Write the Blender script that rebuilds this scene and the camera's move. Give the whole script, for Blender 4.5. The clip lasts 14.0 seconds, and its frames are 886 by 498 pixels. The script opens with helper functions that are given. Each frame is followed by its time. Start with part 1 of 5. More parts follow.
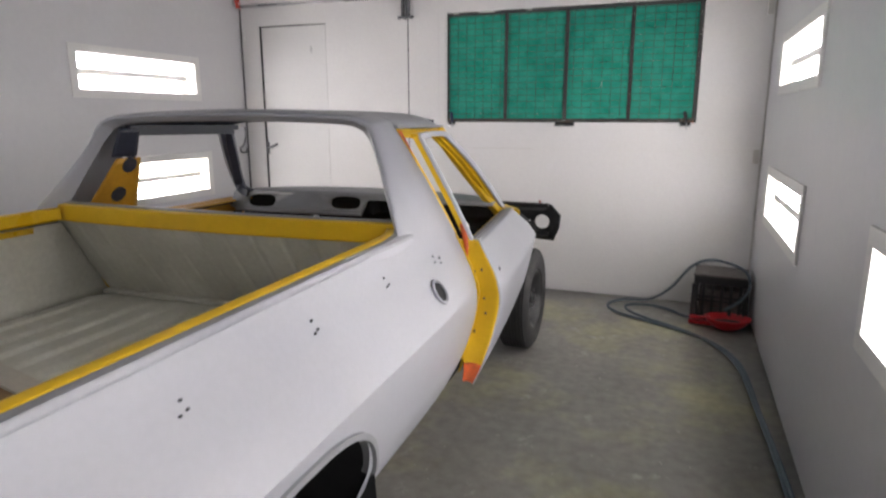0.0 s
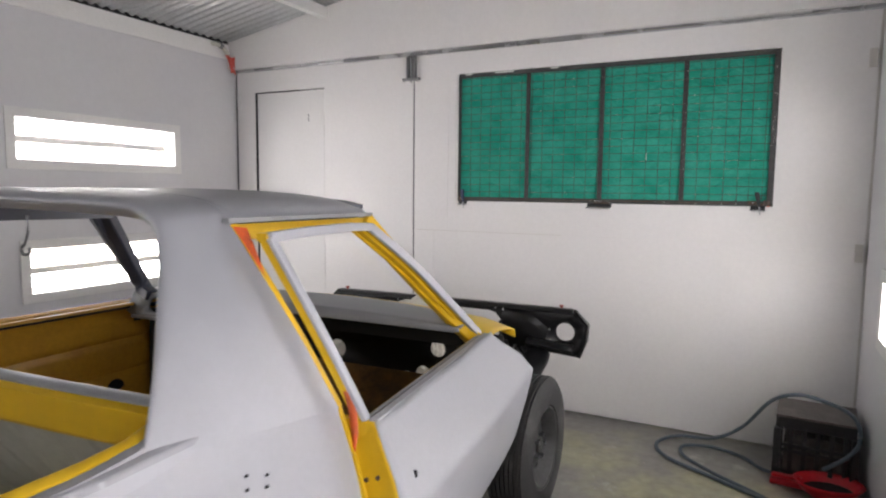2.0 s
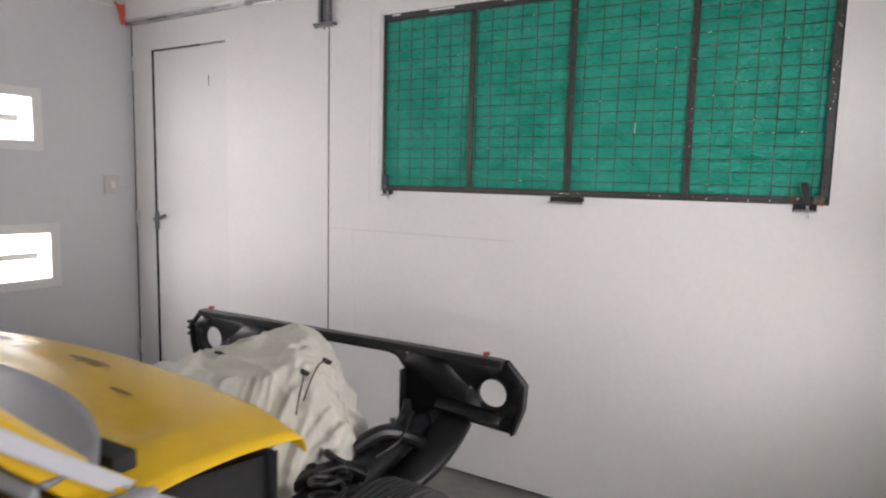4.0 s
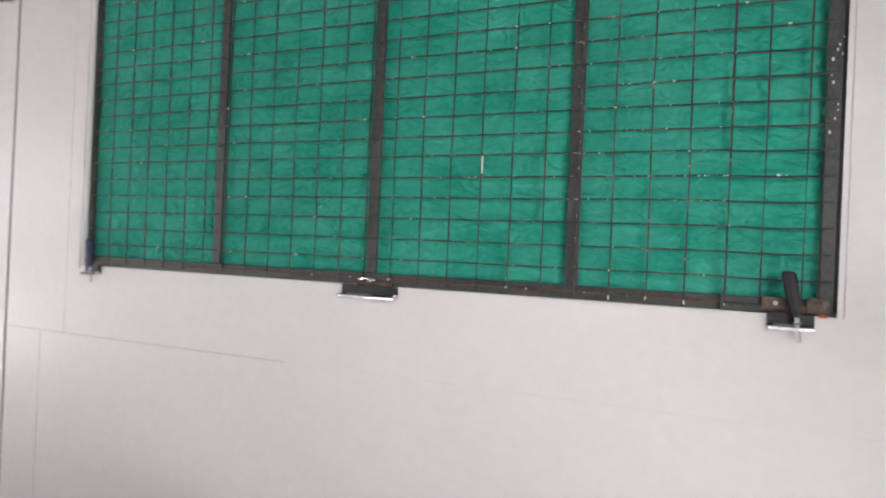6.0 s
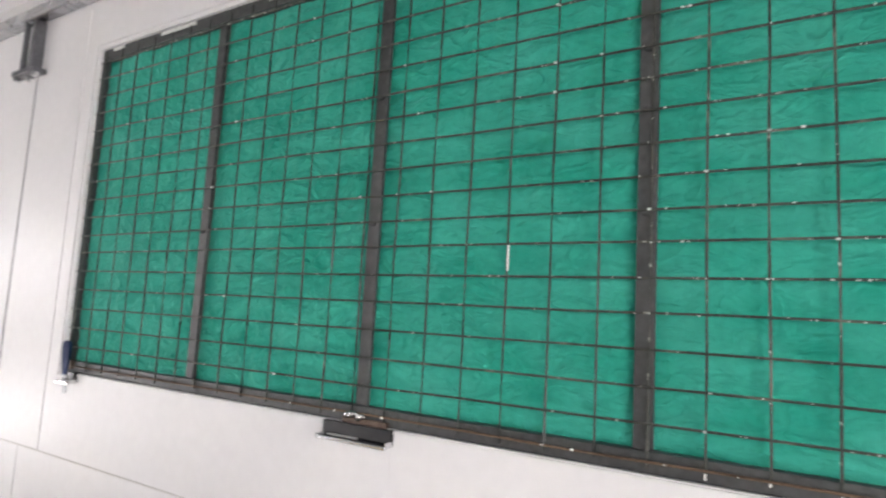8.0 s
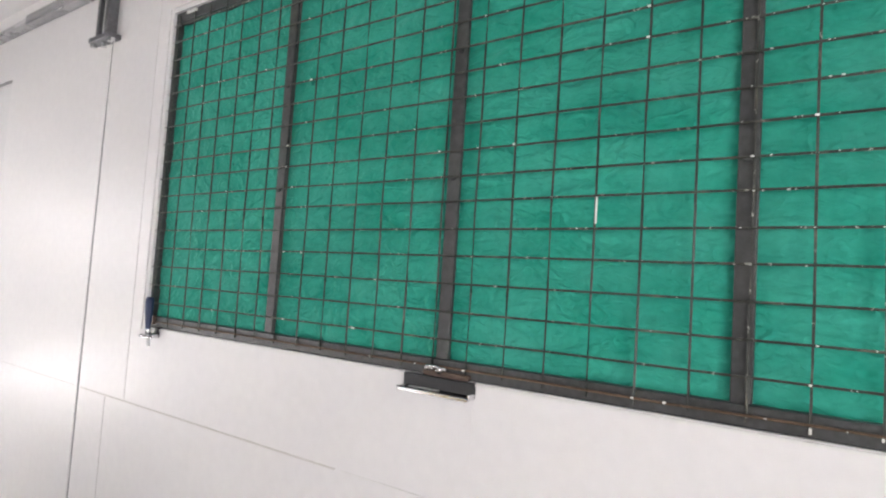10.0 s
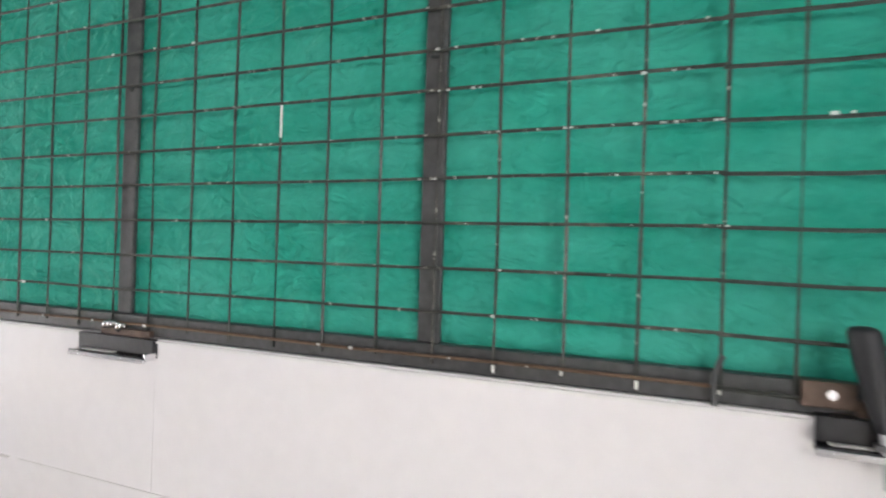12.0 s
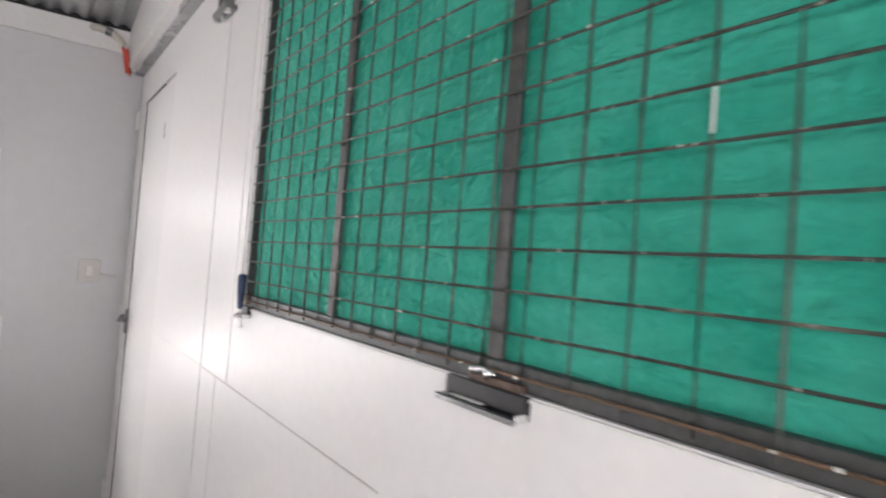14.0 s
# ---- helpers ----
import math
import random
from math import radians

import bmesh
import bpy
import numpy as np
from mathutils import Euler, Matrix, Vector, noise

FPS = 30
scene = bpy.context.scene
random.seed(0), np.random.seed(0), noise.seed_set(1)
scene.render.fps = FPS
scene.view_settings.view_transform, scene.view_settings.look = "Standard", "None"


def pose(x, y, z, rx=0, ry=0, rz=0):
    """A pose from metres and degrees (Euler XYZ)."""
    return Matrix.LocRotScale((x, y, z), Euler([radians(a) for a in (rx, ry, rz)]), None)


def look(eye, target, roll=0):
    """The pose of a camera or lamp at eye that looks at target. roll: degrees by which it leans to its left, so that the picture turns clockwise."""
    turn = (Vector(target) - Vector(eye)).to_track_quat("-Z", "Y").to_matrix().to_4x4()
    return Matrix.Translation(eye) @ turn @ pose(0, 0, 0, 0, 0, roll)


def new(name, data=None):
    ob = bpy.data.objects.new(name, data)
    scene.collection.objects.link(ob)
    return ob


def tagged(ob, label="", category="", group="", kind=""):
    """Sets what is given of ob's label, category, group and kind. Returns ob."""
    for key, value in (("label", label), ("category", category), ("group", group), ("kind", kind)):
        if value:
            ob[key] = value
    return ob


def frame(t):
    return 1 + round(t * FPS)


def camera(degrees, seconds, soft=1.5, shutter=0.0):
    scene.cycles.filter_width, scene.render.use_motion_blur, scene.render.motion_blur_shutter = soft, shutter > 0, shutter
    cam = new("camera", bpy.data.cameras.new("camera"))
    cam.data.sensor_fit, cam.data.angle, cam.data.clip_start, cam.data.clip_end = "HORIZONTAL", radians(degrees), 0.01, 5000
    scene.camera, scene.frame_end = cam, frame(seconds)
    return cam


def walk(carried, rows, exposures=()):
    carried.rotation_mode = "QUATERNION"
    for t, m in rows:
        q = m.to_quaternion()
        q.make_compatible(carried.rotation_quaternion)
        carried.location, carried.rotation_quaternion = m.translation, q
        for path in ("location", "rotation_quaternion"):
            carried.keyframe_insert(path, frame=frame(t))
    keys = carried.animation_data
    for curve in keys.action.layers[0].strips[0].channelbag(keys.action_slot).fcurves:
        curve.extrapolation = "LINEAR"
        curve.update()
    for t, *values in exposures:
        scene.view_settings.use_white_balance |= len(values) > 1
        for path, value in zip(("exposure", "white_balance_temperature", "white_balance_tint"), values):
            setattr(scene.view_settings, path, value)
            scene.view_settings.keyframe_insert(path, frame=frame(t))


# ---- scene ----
cam = camera(71.2, 14.0, soft=2.1, shutter=0.35)
PATH = [
    (0, (0.138, -0.151, 1.461), (-0.561, 1.676, 1.042), 0.0),
    (0.5, (0.18, 0.037, 1.491), (-0.609, 1.857, 1.236), 0.8),
    (1, (0.113, 0.322, 1.483), (-0.632, 2.167, 1.285), 1.5),
    (1.5, (0.071, 0.608, 1.498), (-0.679, 2.451, 1.3), 0.9),
    (2, (0.136, 0.954, 1.492), (-0.761, 2.731, 1.302), 0.6),
    (2.2, (0.153, 1.06, 1.499), (-0.776, 2.821, 1.31), 0.8),
    (4.3, (0.151, 2.534, 1.467), (-0.855, 4.249, 1.25), 1.4),
    (4.5, (0.128, 2.653, 1.469), (-0.847, 4.388, 1.274), 1.2),
    (5, (0.134, 2.973, 1.477), (-0.862, 4.703, 1.35), 0.8),
    (5.5, (0.113, 3.32, 1.489), (-0.863, 5.064, 1.421), 2.0),
    (6, (-0.017, 3.648, 1.508), (-0.791, 5.492, 1.514), 2.5),
    (6.5, (-0.046, 3.878, 1.528), (-0.802, 5.728, 1.607), 2.3),
    (7, (0.012, 4.057, 1.574), (-0.872, 5.843, 1.735), 2.9),
    (7.5, (-0.027, 4.123, 1.609), (-0.984, 5.865, 1.828), 3.1),
    (8, (-0.055, 4.112, 1.609), (-1.122, 5.789, 1.833), 3.2),
    (8.2, (-0.063, 4.101, 1.61), (-1.194, 5.737, 1.818), 3.3),
    (10.3, (-0.114, 4.085, 1.564), (-1.297, 5.693, 1.677), 3.6),
    (10.5, (-0.072, 4.109, 1.558), (-1.147, 5.792, 1.659), 3.1),
    (11, (0.037, 4.163, 1.551), (-0.777, 5.99, 1.586), 1.7),
    (11.5, (0.096, 4.247, 1.54), (-0.632, 6.109, 1.552), 1.4),
    (12, (0.024, 4.362, 1.548), (-0.796, 6.186, 1.563), 1.8),
    (12.5, (-0.028, 4.458, 1.558), (-1.086, 6.155, 1.599), 2.5),
    (13, (0.039, 4.487, 1.564), (-1.258, 6.009, 1.618), 3.2),
    (13.5, (0.015, 4.509, 1.561), (-1.504, 5.809, 1.607), 4.0),
    (14, (-0.178, 4.503, 1.553), (-1.826, 5.634, 1.615), 4.5),
]
walk(cam, [(t, look(eye, target, roll)) for t, eye, target, roll in PATH],
     [(0, 0.42), (2.2, 0.46), (4.3, 0.46), (6.0, 0.58), (8.0, 0.81), (10.3, 0.75), (12.0, 0.72), (12.8, 0.77), (14.0, 0.65)])

# ---------------------------------------------------------------- light
world = bpy.data.worlds.new("world")
scene.world = world
world.use_nodes = True
world.node_tree.nodes["Background"].inputs[0].default_value = (0.75, 0.8, 0.9, 1)
world.node_tree.nodes["Background"].inputs[1].default_value = 0.3
TUBE_GLOW = 14.2


# ---------------------------------------------------------------- materials
def mat(name, colour, rough=0.5, metal=0.0, vary=0.08, big=2.0, fine=60.0, bump=0.05, tint=None, tint_from=0.55, tint_to=0.75, tint_scale=1.5,
        coat=0.0, glow=0.0, tint2=None, stretch=(1, 1, 1), spec=0.5):
    """A surface with colour that drifts at two scales, fine relief, and patches of a second colour."""
    m = bpy.data.materials.new(name)
    m.use_nodes = True
    n, l = m.node_tree.nodes, m.node_tree.links
    b = n["Principled BSDF"]
    co = n.new("ShaderNodeTexCoord")
    mp = n.new("ShaderNodeMapping")
    mp.inputs["Scale"].default_value = stretch
    l.new(co.outputs["Object"], mp.inputs["Vector"])
    a = n.new("ShaderNodeTexNoise")
    a.inputs["Scale"].default_value, a.inputs["Detail"].default_value = big, 5
    f = n.new("ShaderNodeTexNoise")
    f.inputs["Scale"].default_value, f.inputs["Detail"].default_value = fine, 4
    for t in (a, f):
        l.new(mp.outputs["Vector"], t.inputs["Vector"])
    add = n.new("ShaderNodeMath")
    add.operation = "ADD"
    l.new(a.outputs["Fac"], add.inputs[0])
    l.new(f.outputs["Fac"], add.inputs[1])
    rg = n.new("ShaderNodeMapRange")
    rg.inputs["From Min"].default_value, rg.inputs["From Max"].default_value = 0.65, 1.35
    rg.inputs["To Min"].default_value, rg.inputs["To Max"].default_value = 1 - vary, 1 + vary
    l.new(add.outputs[0], rg.inputs["Value"])
    mul = n.new("ShaderNodeVectorMath")
    mul.operation = "SCALE"
    l.new(rg.outputs[0], mul.inputs["Scale"])
    mul.inputs[0].default_value = colour
    if tint:
        tn = n.new("ShaderNodeTexNoise")
        tn.inputs["Scale"].default_value, tn.inputs["Detail"].default_value, tn.inputs["Roughness"].default_value = tint_scale, 6, 0.6
        l.new(mp.outputs["Vector"], tn.inputs["Vector"])
        tr = n.new("ShaderNodeMapRange")
        tr.inputs["From Min"].default_value, tr.inputs["From Max"].default_value = tint_from, tint_to
        l.new(tn.outputs["Fac"], tr.inputs["Value"])
        mx = n.new("ShaderNodeMix")
        mx.data_type = "RGBA"
        mx.inputs["A"].default_value, mx.inputs["B"].default_value = (*colour, 1), (*tint, 1)
        l.new(tr.outputs[0], mx.inputs["Factor"])
        l.new(mx.outputs["Result"], mul.inputs[0])
    last = mul.outputs[0]
    if tint2:
        tn2 = n.new("ShaderNodeTexNoise")
        tn2.inputs["Scale"].default_value, tn2.inputs["Detail"].default_value, tn2.inputs["Roughness"].default_value = tint2[3], 8, 0.7
        l.new(co.outputs["Object"], tn2.inputs["Vector"])
        tr2 = n.new("ShaderNodeMapRange")
        tr2.inputs["From Min"].default_value, tr2.inputs["From Max"].default_value = tint2[1], tint2[2]
        l.new(tn2.outputs["Fac"], tr2.inputs["Value"])
        mx2 = n.new("ShaderNodeMix")
        mx2.data_type = "RGBA"
        mx2.inputs["B"].default_value = (*tint2[0], 1)
        l.new(last, mx2.inputs["A"])
        l.new(tr2.outputs[0], mx2.inputs["Factor"])
        last = mx2.outputs["Result"]
    l.new(last, b.inputs["Base Color"])
    b.inputs["Roughness"].default_value, b.inputs["Metallic"].default_value = rough, metal
    b.inputs["Coat Weight"].default_value, b.inputs["Specular IOR Level"].default_value = coat, spec
    rr = n.new("ShaderNodeMapRange")
    rr.inputs["From Min"].default_value, rr.inputs["From Max"].default_value = 0.3, 0.7
    rr.inputs["To Min"].default_value, rr.inputs["To Max"].default_value = max(rough - 0.08, 0.03), min(rough + 0.08, 1)
    l.new(a.outputs["Fac"], rr.inputs["Value"])
    l.new(rr.outputs[0], b.inputs["Roughness"])
    if bump:
        bp = n.new("ShaderNodeBump")
        bp.inputs["Strength"].default_value, bp.inputs["Distance"].default_value = bump, 0.004
        l.new(add.outputs[0], bp.inputs["Height"])
        l.new(bp.outputs["Normal"], b.inputs["Normal"])
    if glow:
        b.inputs["Emission Color"].default_value, b.inputs["Emission Strength"].default_value = (1.0, 0.965, 1.02, 1), glow
    return m


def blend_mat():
    """White primer at the pillar foot; its colour darkens towards the roof as painted shade."""
    m = mat("primer_shaded_upwards", (0.395, 0.402, 0.432), 0.4, vary=0.035, big=1.8, fine=70, bump=0.05)
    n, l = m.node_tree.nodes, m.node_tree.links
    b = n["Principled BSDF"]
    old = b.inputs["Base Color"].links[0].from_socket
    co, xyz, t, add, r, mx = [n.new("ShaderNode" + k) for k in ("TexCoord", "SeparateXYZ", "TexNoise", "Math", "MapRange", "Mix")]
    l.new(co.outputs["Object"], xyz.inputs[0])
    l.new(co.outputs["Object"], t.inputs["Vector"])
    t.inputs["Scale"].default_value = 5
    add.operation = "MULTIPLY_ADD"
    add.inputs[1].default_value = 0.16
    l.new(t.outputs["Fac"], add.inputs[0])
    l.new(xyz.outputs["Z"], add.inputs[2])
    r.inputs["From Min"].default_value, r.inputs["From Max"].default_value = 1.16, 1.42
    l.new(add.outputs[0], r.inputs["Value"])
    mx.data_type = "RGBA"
    # shaded tone of the primer, mixed in with height
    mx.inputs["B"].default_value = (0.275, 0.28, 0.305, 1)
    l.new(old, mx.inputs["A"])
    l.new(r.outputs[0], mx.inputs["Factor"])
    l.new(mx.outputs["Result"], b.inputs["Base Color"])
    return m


def fibre_mat():
    """Crumpled glass-fibre blanket: fine creases, mottled green."""
    m = mat("green_glass_fibre", (0.014, 0.300, 0.212), 0.85, vary=0.10, big=4, fine=80, bump=0, tint=(0.060, 0.415, 0.315), tint_from=0.34, tint_to=0.76, tint_scale=7, stretch=(1, 1, 1.5), spec=0.2)
    n, l = m.node_tree.nodes, m.node_tree.links
    co = n.new("ShaderNodeTexCoord")
    last = None
    for turn, scale, squeeze, strength, dist in ((0.45, 9, 1.7, 0.31, 0.007), (-0.45, 13, 1.9, 0.31, 0.006), (0.1, 34, 1.4, 0.26, 0.0028)):
        mp = n.new("ShaderNodeMapping")
        mp.inputs["Rotation"].default_value = (0, turn, 0)
        mp.inputs["Scale"].default_value = (1, 1, squeeze)
        l.new(co.outputs["Object"], mp.inputs["Vector"])
        t = n.new("ShaderNodeTexNoise")
        t.inputs["Scale"].default_value, t.inputs["Detail"].default_value, t.inputs["Distortion"].default_value = scale, 2.5, 0.7
        l.new(mp.outputs["Vector"], t.inputs["Vector"])
        d = n.new("ShaderNodeMath")
        d.operation = "SUBTRACT"
        d.inputs[1].default_value = 0.5
        l.new(t.outputs["Fac"], d.inputs[0])
        a = n.new("ShaderNodeMath")
        a.operation = "ABSOLUTE"
        l.new(d.outputs[0], a.inputs[0])
        r = n.new("ShaderNodeMapRange")
        r.interpolation_type = "SMOOTHSTEP"
        r.inputs["From Min"].default_value, r.inputs["From Max"].default_value = 0.0, 0.09
        r.inputs["To Min"].default_value, r.inputs["To Max"].default_value = 1.0, 0.0
        l.new(a.outputs[0], r.inputs["Value"])
        b = n.new("ShaderNodeBump")
        b.inputs["Strength"].default_value, b.inputs["Distance"].default_value = strength, dist
        l.new(r.outputs[0], b.inputs["Height"])
        if last:
            l.new(last, b.inputs["Normal"])
        last = b.outputs["Normal"]
    p = n["Principled BSDF"]
    l.new(last, p.inputs["Normal"])
    p.inputs["Sheen Weight"].default_value, p.inputs["Sheen Roughness"].default_value = 0.5, 0.45
    p.inputs["Sheen Tint"].default_value = (0.25, 0.95, 0.72, 1)
    return m


M = {
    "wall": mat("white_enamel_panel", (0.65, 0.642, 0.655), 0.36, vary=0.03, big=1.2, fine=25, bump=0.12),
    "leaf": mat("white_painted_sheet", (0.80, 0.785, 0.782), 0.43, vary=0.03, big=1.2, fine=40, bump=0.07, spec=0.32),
    "wicket": mat("dull_white_door_paint", (0.775, 0.765, 0.762), 0.58, vary=0.03, big=1.6, fine=40, bump=0.10, spec=0.35),
    "railsteel": mat("worn_bright_steel", (0.43, 0.43, 0.44), 0.27, 0.85, vary=0.2, big=4, fine=70, bump=0.1),
    "seal": mat("grey_rubber_seal", (0.13, 0.13, 0.135), 0.6, vary=0.3, big=6, fine=60, bump=0.2),
    "trim": mat("white_trim_paint", (0.78, 0.77, 0.75), 0.4, vary=0.05, bump=0.1),
    "floor": mat("stained_concrete", (0.262, 0.252, 0.230), 0.48, vary=0.26, big=2.6, fine=17, bump=0.18, tint=(0.41, 0.39, 0.225), tint_from=0.48, tint_to=0.66, tint_scale=0.9, tint2=((0.50, 0.49, 0.45), 0.60, 0.72, 3.4)),
    "dust": mat("pale_overspray", (0.42, 0.41, 0.37), 0.8, vary=0.2, bump=0.2),
    "iron": mat("corrugated_iron", (0.52, 0.53, 0.54), 0.42, 0.75, vary=0.15, big=3, fine=45, bump=0.1),
    "steel": mat("dull_steel", (0.20, 0.20, 0.21), 0.36, 0.8, vary=0.25, big=5, fine=80, bump=0.15),
    "chrome": mat("bright_zinc", (0.75, 0.75, 0.76), 0.2, 1.0, vary=0.1, bump=0.05),
    "gap": mat("dark_gap", (0.012, 0.012, 0.013), 0.7, vary=0.3, bump=0),
    "frame": mat("dark_steel_angle", (0.072, 0.074, 0.073), 0.5, 0.3, vary=0.35, big=6, fine=90, bump=0.2, tint=(0.15, 0.125, 0.10), tint_from=0.66, tint_to=0.8, tint_scale=7),
    "wire": mat("mesh_wire", (0.060, 0.065, 0.056), 0.5, 0.25, vary=0.4, big=8, fine=120, bump=0.2, tint=(0.22, 0.20, 0.17), tint_from=0.64, tint_to=0.74, tint_scale=9),
    "spotwire": mat("paint_flecked_wire", (0.062, 0.062, 0.053), 0.5, 0.2, vary=0.4, big=8, fine=120, bump=0.2, tint=(0.19, 0.175, 0.14), tint_from=0.54, tint_to=0.68, tint_scale=14, tint2=((0.50, 0.49, 0.44), 0.60, 0.64, 85)),
    "rustwire": mat("rusty_wire", (0.15, 0.095, 0.06), 0.65, 0.2, vary=0.4, big=10, fine=120, bump=0.3),
    "shine": mat("chrome_reflecting_dark", (0.05, 0.05, 0.055), 0.16, 0.0, vary=0.2, bump=0.04, coat=0.5),
    "fibre": fibre_mat(),
    "paintfleck": mat("white_paint_fleck", (0.8, 0.8, 0.76), 0.5, vary=0.05, bump=0),
    "primer": mat("white_primer", (0.402, 0.408, 0.440), 0.42, vary=0.035, big=1.8, fine=70, bump=0.05, tint=(0.365, 0.372, 0.405), tint_from=0.5, tint_to=0.8, tint_scale=1.3),
    # darker primer copy for roof and shoulder shade, and for the sanded patch
    "roofgrey": mat("shade_and_sanded_grey", (0.295, 0.30, 0.322), 0.38, vary=0.05, big=2.0, fine=70, bump=0.05, tint=(0.325, 0.33, 0.35), tint_from=0.5, tint_to=0.75, tint_scale=2.0),
    # shaded copy of the yellow paint for the cab's far inside
    "shadeyellow": mat("yellow_paint_in_shade", (0.50, 0.26, 0.022), 0.42, vary=0.12, big=3, fine=60, bump=0.06, tint=(0.36, 0.17, 0.02), tint_from=0.5, tint_to=0.75, tint_scale=4),
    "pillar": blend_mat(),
    "grey": mat("grey_primer", (0.25, 0.255, 0.265), 0.45, vary=0.06, big=3, fine=70, bump=0.06),
    "yellow": mat("yellow_car_paint", (0.72, 0.45, 0.018), 0.34, vary=0.05, big=3, fine=60, bump=0.03, tint=(0.66, 0.40, 0.016), tint_from=0.55, tint_to=0.8, tint_scale=3, spec=0.28),
    "orange": mat("orange_red_primer", (0.66, 0.11, 0.02), 0.45, vary=0.15, bump=0.08, tint=(0.28, 0.07, 0.025), tint_from=0.5, tint_to=0.68, tint_scale=14),
    "tray": mat("tray_grey_green", (0.56, 0.55, 0.48), 0.55, vary=0.10, big=3, fine=50, bump=0.15, tint=(0.64, 0.63, 0.57), tint_from=0.52, tint_to=0.75, tint_scale=3),
    "navy": mat("dark_navy", (0.035, 0.04, 0.06), 0.4, vary=0.2, bump=0.1),
    "black": mat("satin_black", (0.012, 0.012, 0.013), 0.38, vary=0.35, big=6, fine=80, bump=0.15),
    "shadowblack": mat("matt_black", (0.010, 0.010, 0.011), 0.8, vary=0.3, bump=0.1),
    "pan": mat("brown_floor_pan", (0.20, 0.105, 0.03), 0.5, vary=0.3, big=5, fine=40, bump=0.2, tint=(0.05, 0.04, 0.03), tint_from=0.5, tint_to=0.7, tint_scale=4),
    "rubber": mat("tyre_rubber", (0.035, 0.034, 0.034), 0.75, vary=0.25, big=6, fine=60, bump=0.3, tint=(0.09, 0.088, 0.085), tint_from=0.55, tint_to=0.8, tint_scale=5),
    "rim": mat("dark_wheel_rim", (0.07, 0.07, 0.07), 0.5, 0.4, vary=0.3, bump=0.15),
    "cloth": mat("off_white_sheet", (0.66, 0.63, 0.56), 0.9, vary=0.07, big=5, fine=220, bump=0.4, spec=0.2),
    "hose": mat("blue_grey_rubber", (0.10, 0.13, 0.16), 0.5, vary=0.15, big=8, fine=90, bump=0.1),
    "crate": mat("black_plastic", (0.020, 0.019, 0.020), 0.45, vary=0.4, big=9, fine=60, bump=0.2, tint=(0.12, 0.11, 0.10), tint_from=0.6, tint_to=0.8, tint_scale=9),
    "cratelid": mat("dusty_brown_plastic", (0.085, 0.072, 0.066), 0.5, vary=0.35, big=9, fine=60, bump=0.2, tint=(0.16, 0.14, 0.13), tint_from=0.5, tint_to=0.75, tint_scale=8),
    "dullred": mat("faded_red_rubber", (0.30, 0.055, 0.045), 0.55, vary=0.2, bump=0.1),
    "tapered": mat("faded_red_tape", (0.60, 0.085, 0.055), 0.5, vary=0.15, bump=0.1),
    "red": mat("red_plastic", (0.52, 0.012, 0.02), 0.4, vary=0.12, bump=0.1),
    "board": mat("cardboard", (0.30, 0.19, 0.10), 0.85, vary=0.12, big=6, fine=60, bump=0.15),
    "boardedge": mat("pale_timber", (0.6, 0.56, 0.49), 0.7, vary=0.1, bump=0.1),
    "switch": mat("ivory_plastic", (0.63, 0.605, 0.57), 0.45, vary=0.04, bump=0.02),
    "glowtube": mat("fluorescent_diffuser", (0.9, 0.9, 0.9), 0.4, vary=0.0, bump=0, glow=TUBE_GLOW),
    "boxin": mat("lamp_box_yellowed_white", (0.56, 0.54, 0.47), 0.5, vary=0.06, bump=0.05, tint=(0.55, 0.49, 0.30), tint_from=0.5, tint_to=0.75, tint_scale=2.5),
    "grip": mat("black_rubber_grip", (0.02, 0.021, 0.023), 0.5, vary=0.2, bump=0.15),
    "bluegrip": mat("blue_rubber_grip", (0.015, 0.03, 0.09), 0.5, vary=0.2, bump=0.15),
    "cornermetal": mat("smeared_grey_weld", (0.20, 0.165, 0.14), 0.6, 0.2, vary=0.35, big=25, fine=120, bump=0.3, tint=(0.11, 0.075, 0.055), tint_from=0.45, tint_to=0.62, tint_scale=40),
    "rust": mat("rusty_plate", (0.12, 0.082, 0.060), 0.6, 0.3, vary=0.35, big=12, fine=90, bump=0.3),
}


# ---------------------------------------------------------------- mesh helpers
def thing(name, label, category, group="", at=None, kind=""):
    ob = new(name)
    ob.empty_display_size = 0.1
    if at is not None:
        ob.matrix_basis = at
    return tagged(ob, label, category, group, kind)


def part(name, bm, material, parent=None, label="", smooth=0.6, solid=0.0, bevel=0.0):
    """Links a bmesh as one mesh object, under parent if one is given."""
    me = bpy.data.meshes.new(name)
    bmesh.ops.recalc_face_normals(bm, faces=bm.faces[:])
    for f in bm.faces:
        f.smooth = smooth > 0
    for e in bm.edges:
        if smooth and len(e.link_faces) == 2 and e.calc_face_angle(0) > smooth:
            e.smooth = False
    bm.to_mesh(me)
    bm.free()
    me.materials.append(M[material] if isinstance(material, str) else material)
    ob = new(name, me)
    if parent is not None:
        ob.parent = parent
    if label:
        ob["label"] = label
    if solid:
        md = ob.modifiers.new("thick", "SOLIDIFY")
        md.thickness, md.offset = abs(solid), (-1 if solid > 0 else 1)
    if bevel:
        md = ob.modifiers.new("round", "BEVEL")
        md.width, md.segments, md.limit_method = bevel, 2, "ANGLE"
    return ob


def structure(ob, label, category):
    return tagged(ob, label, category, kind="structure")


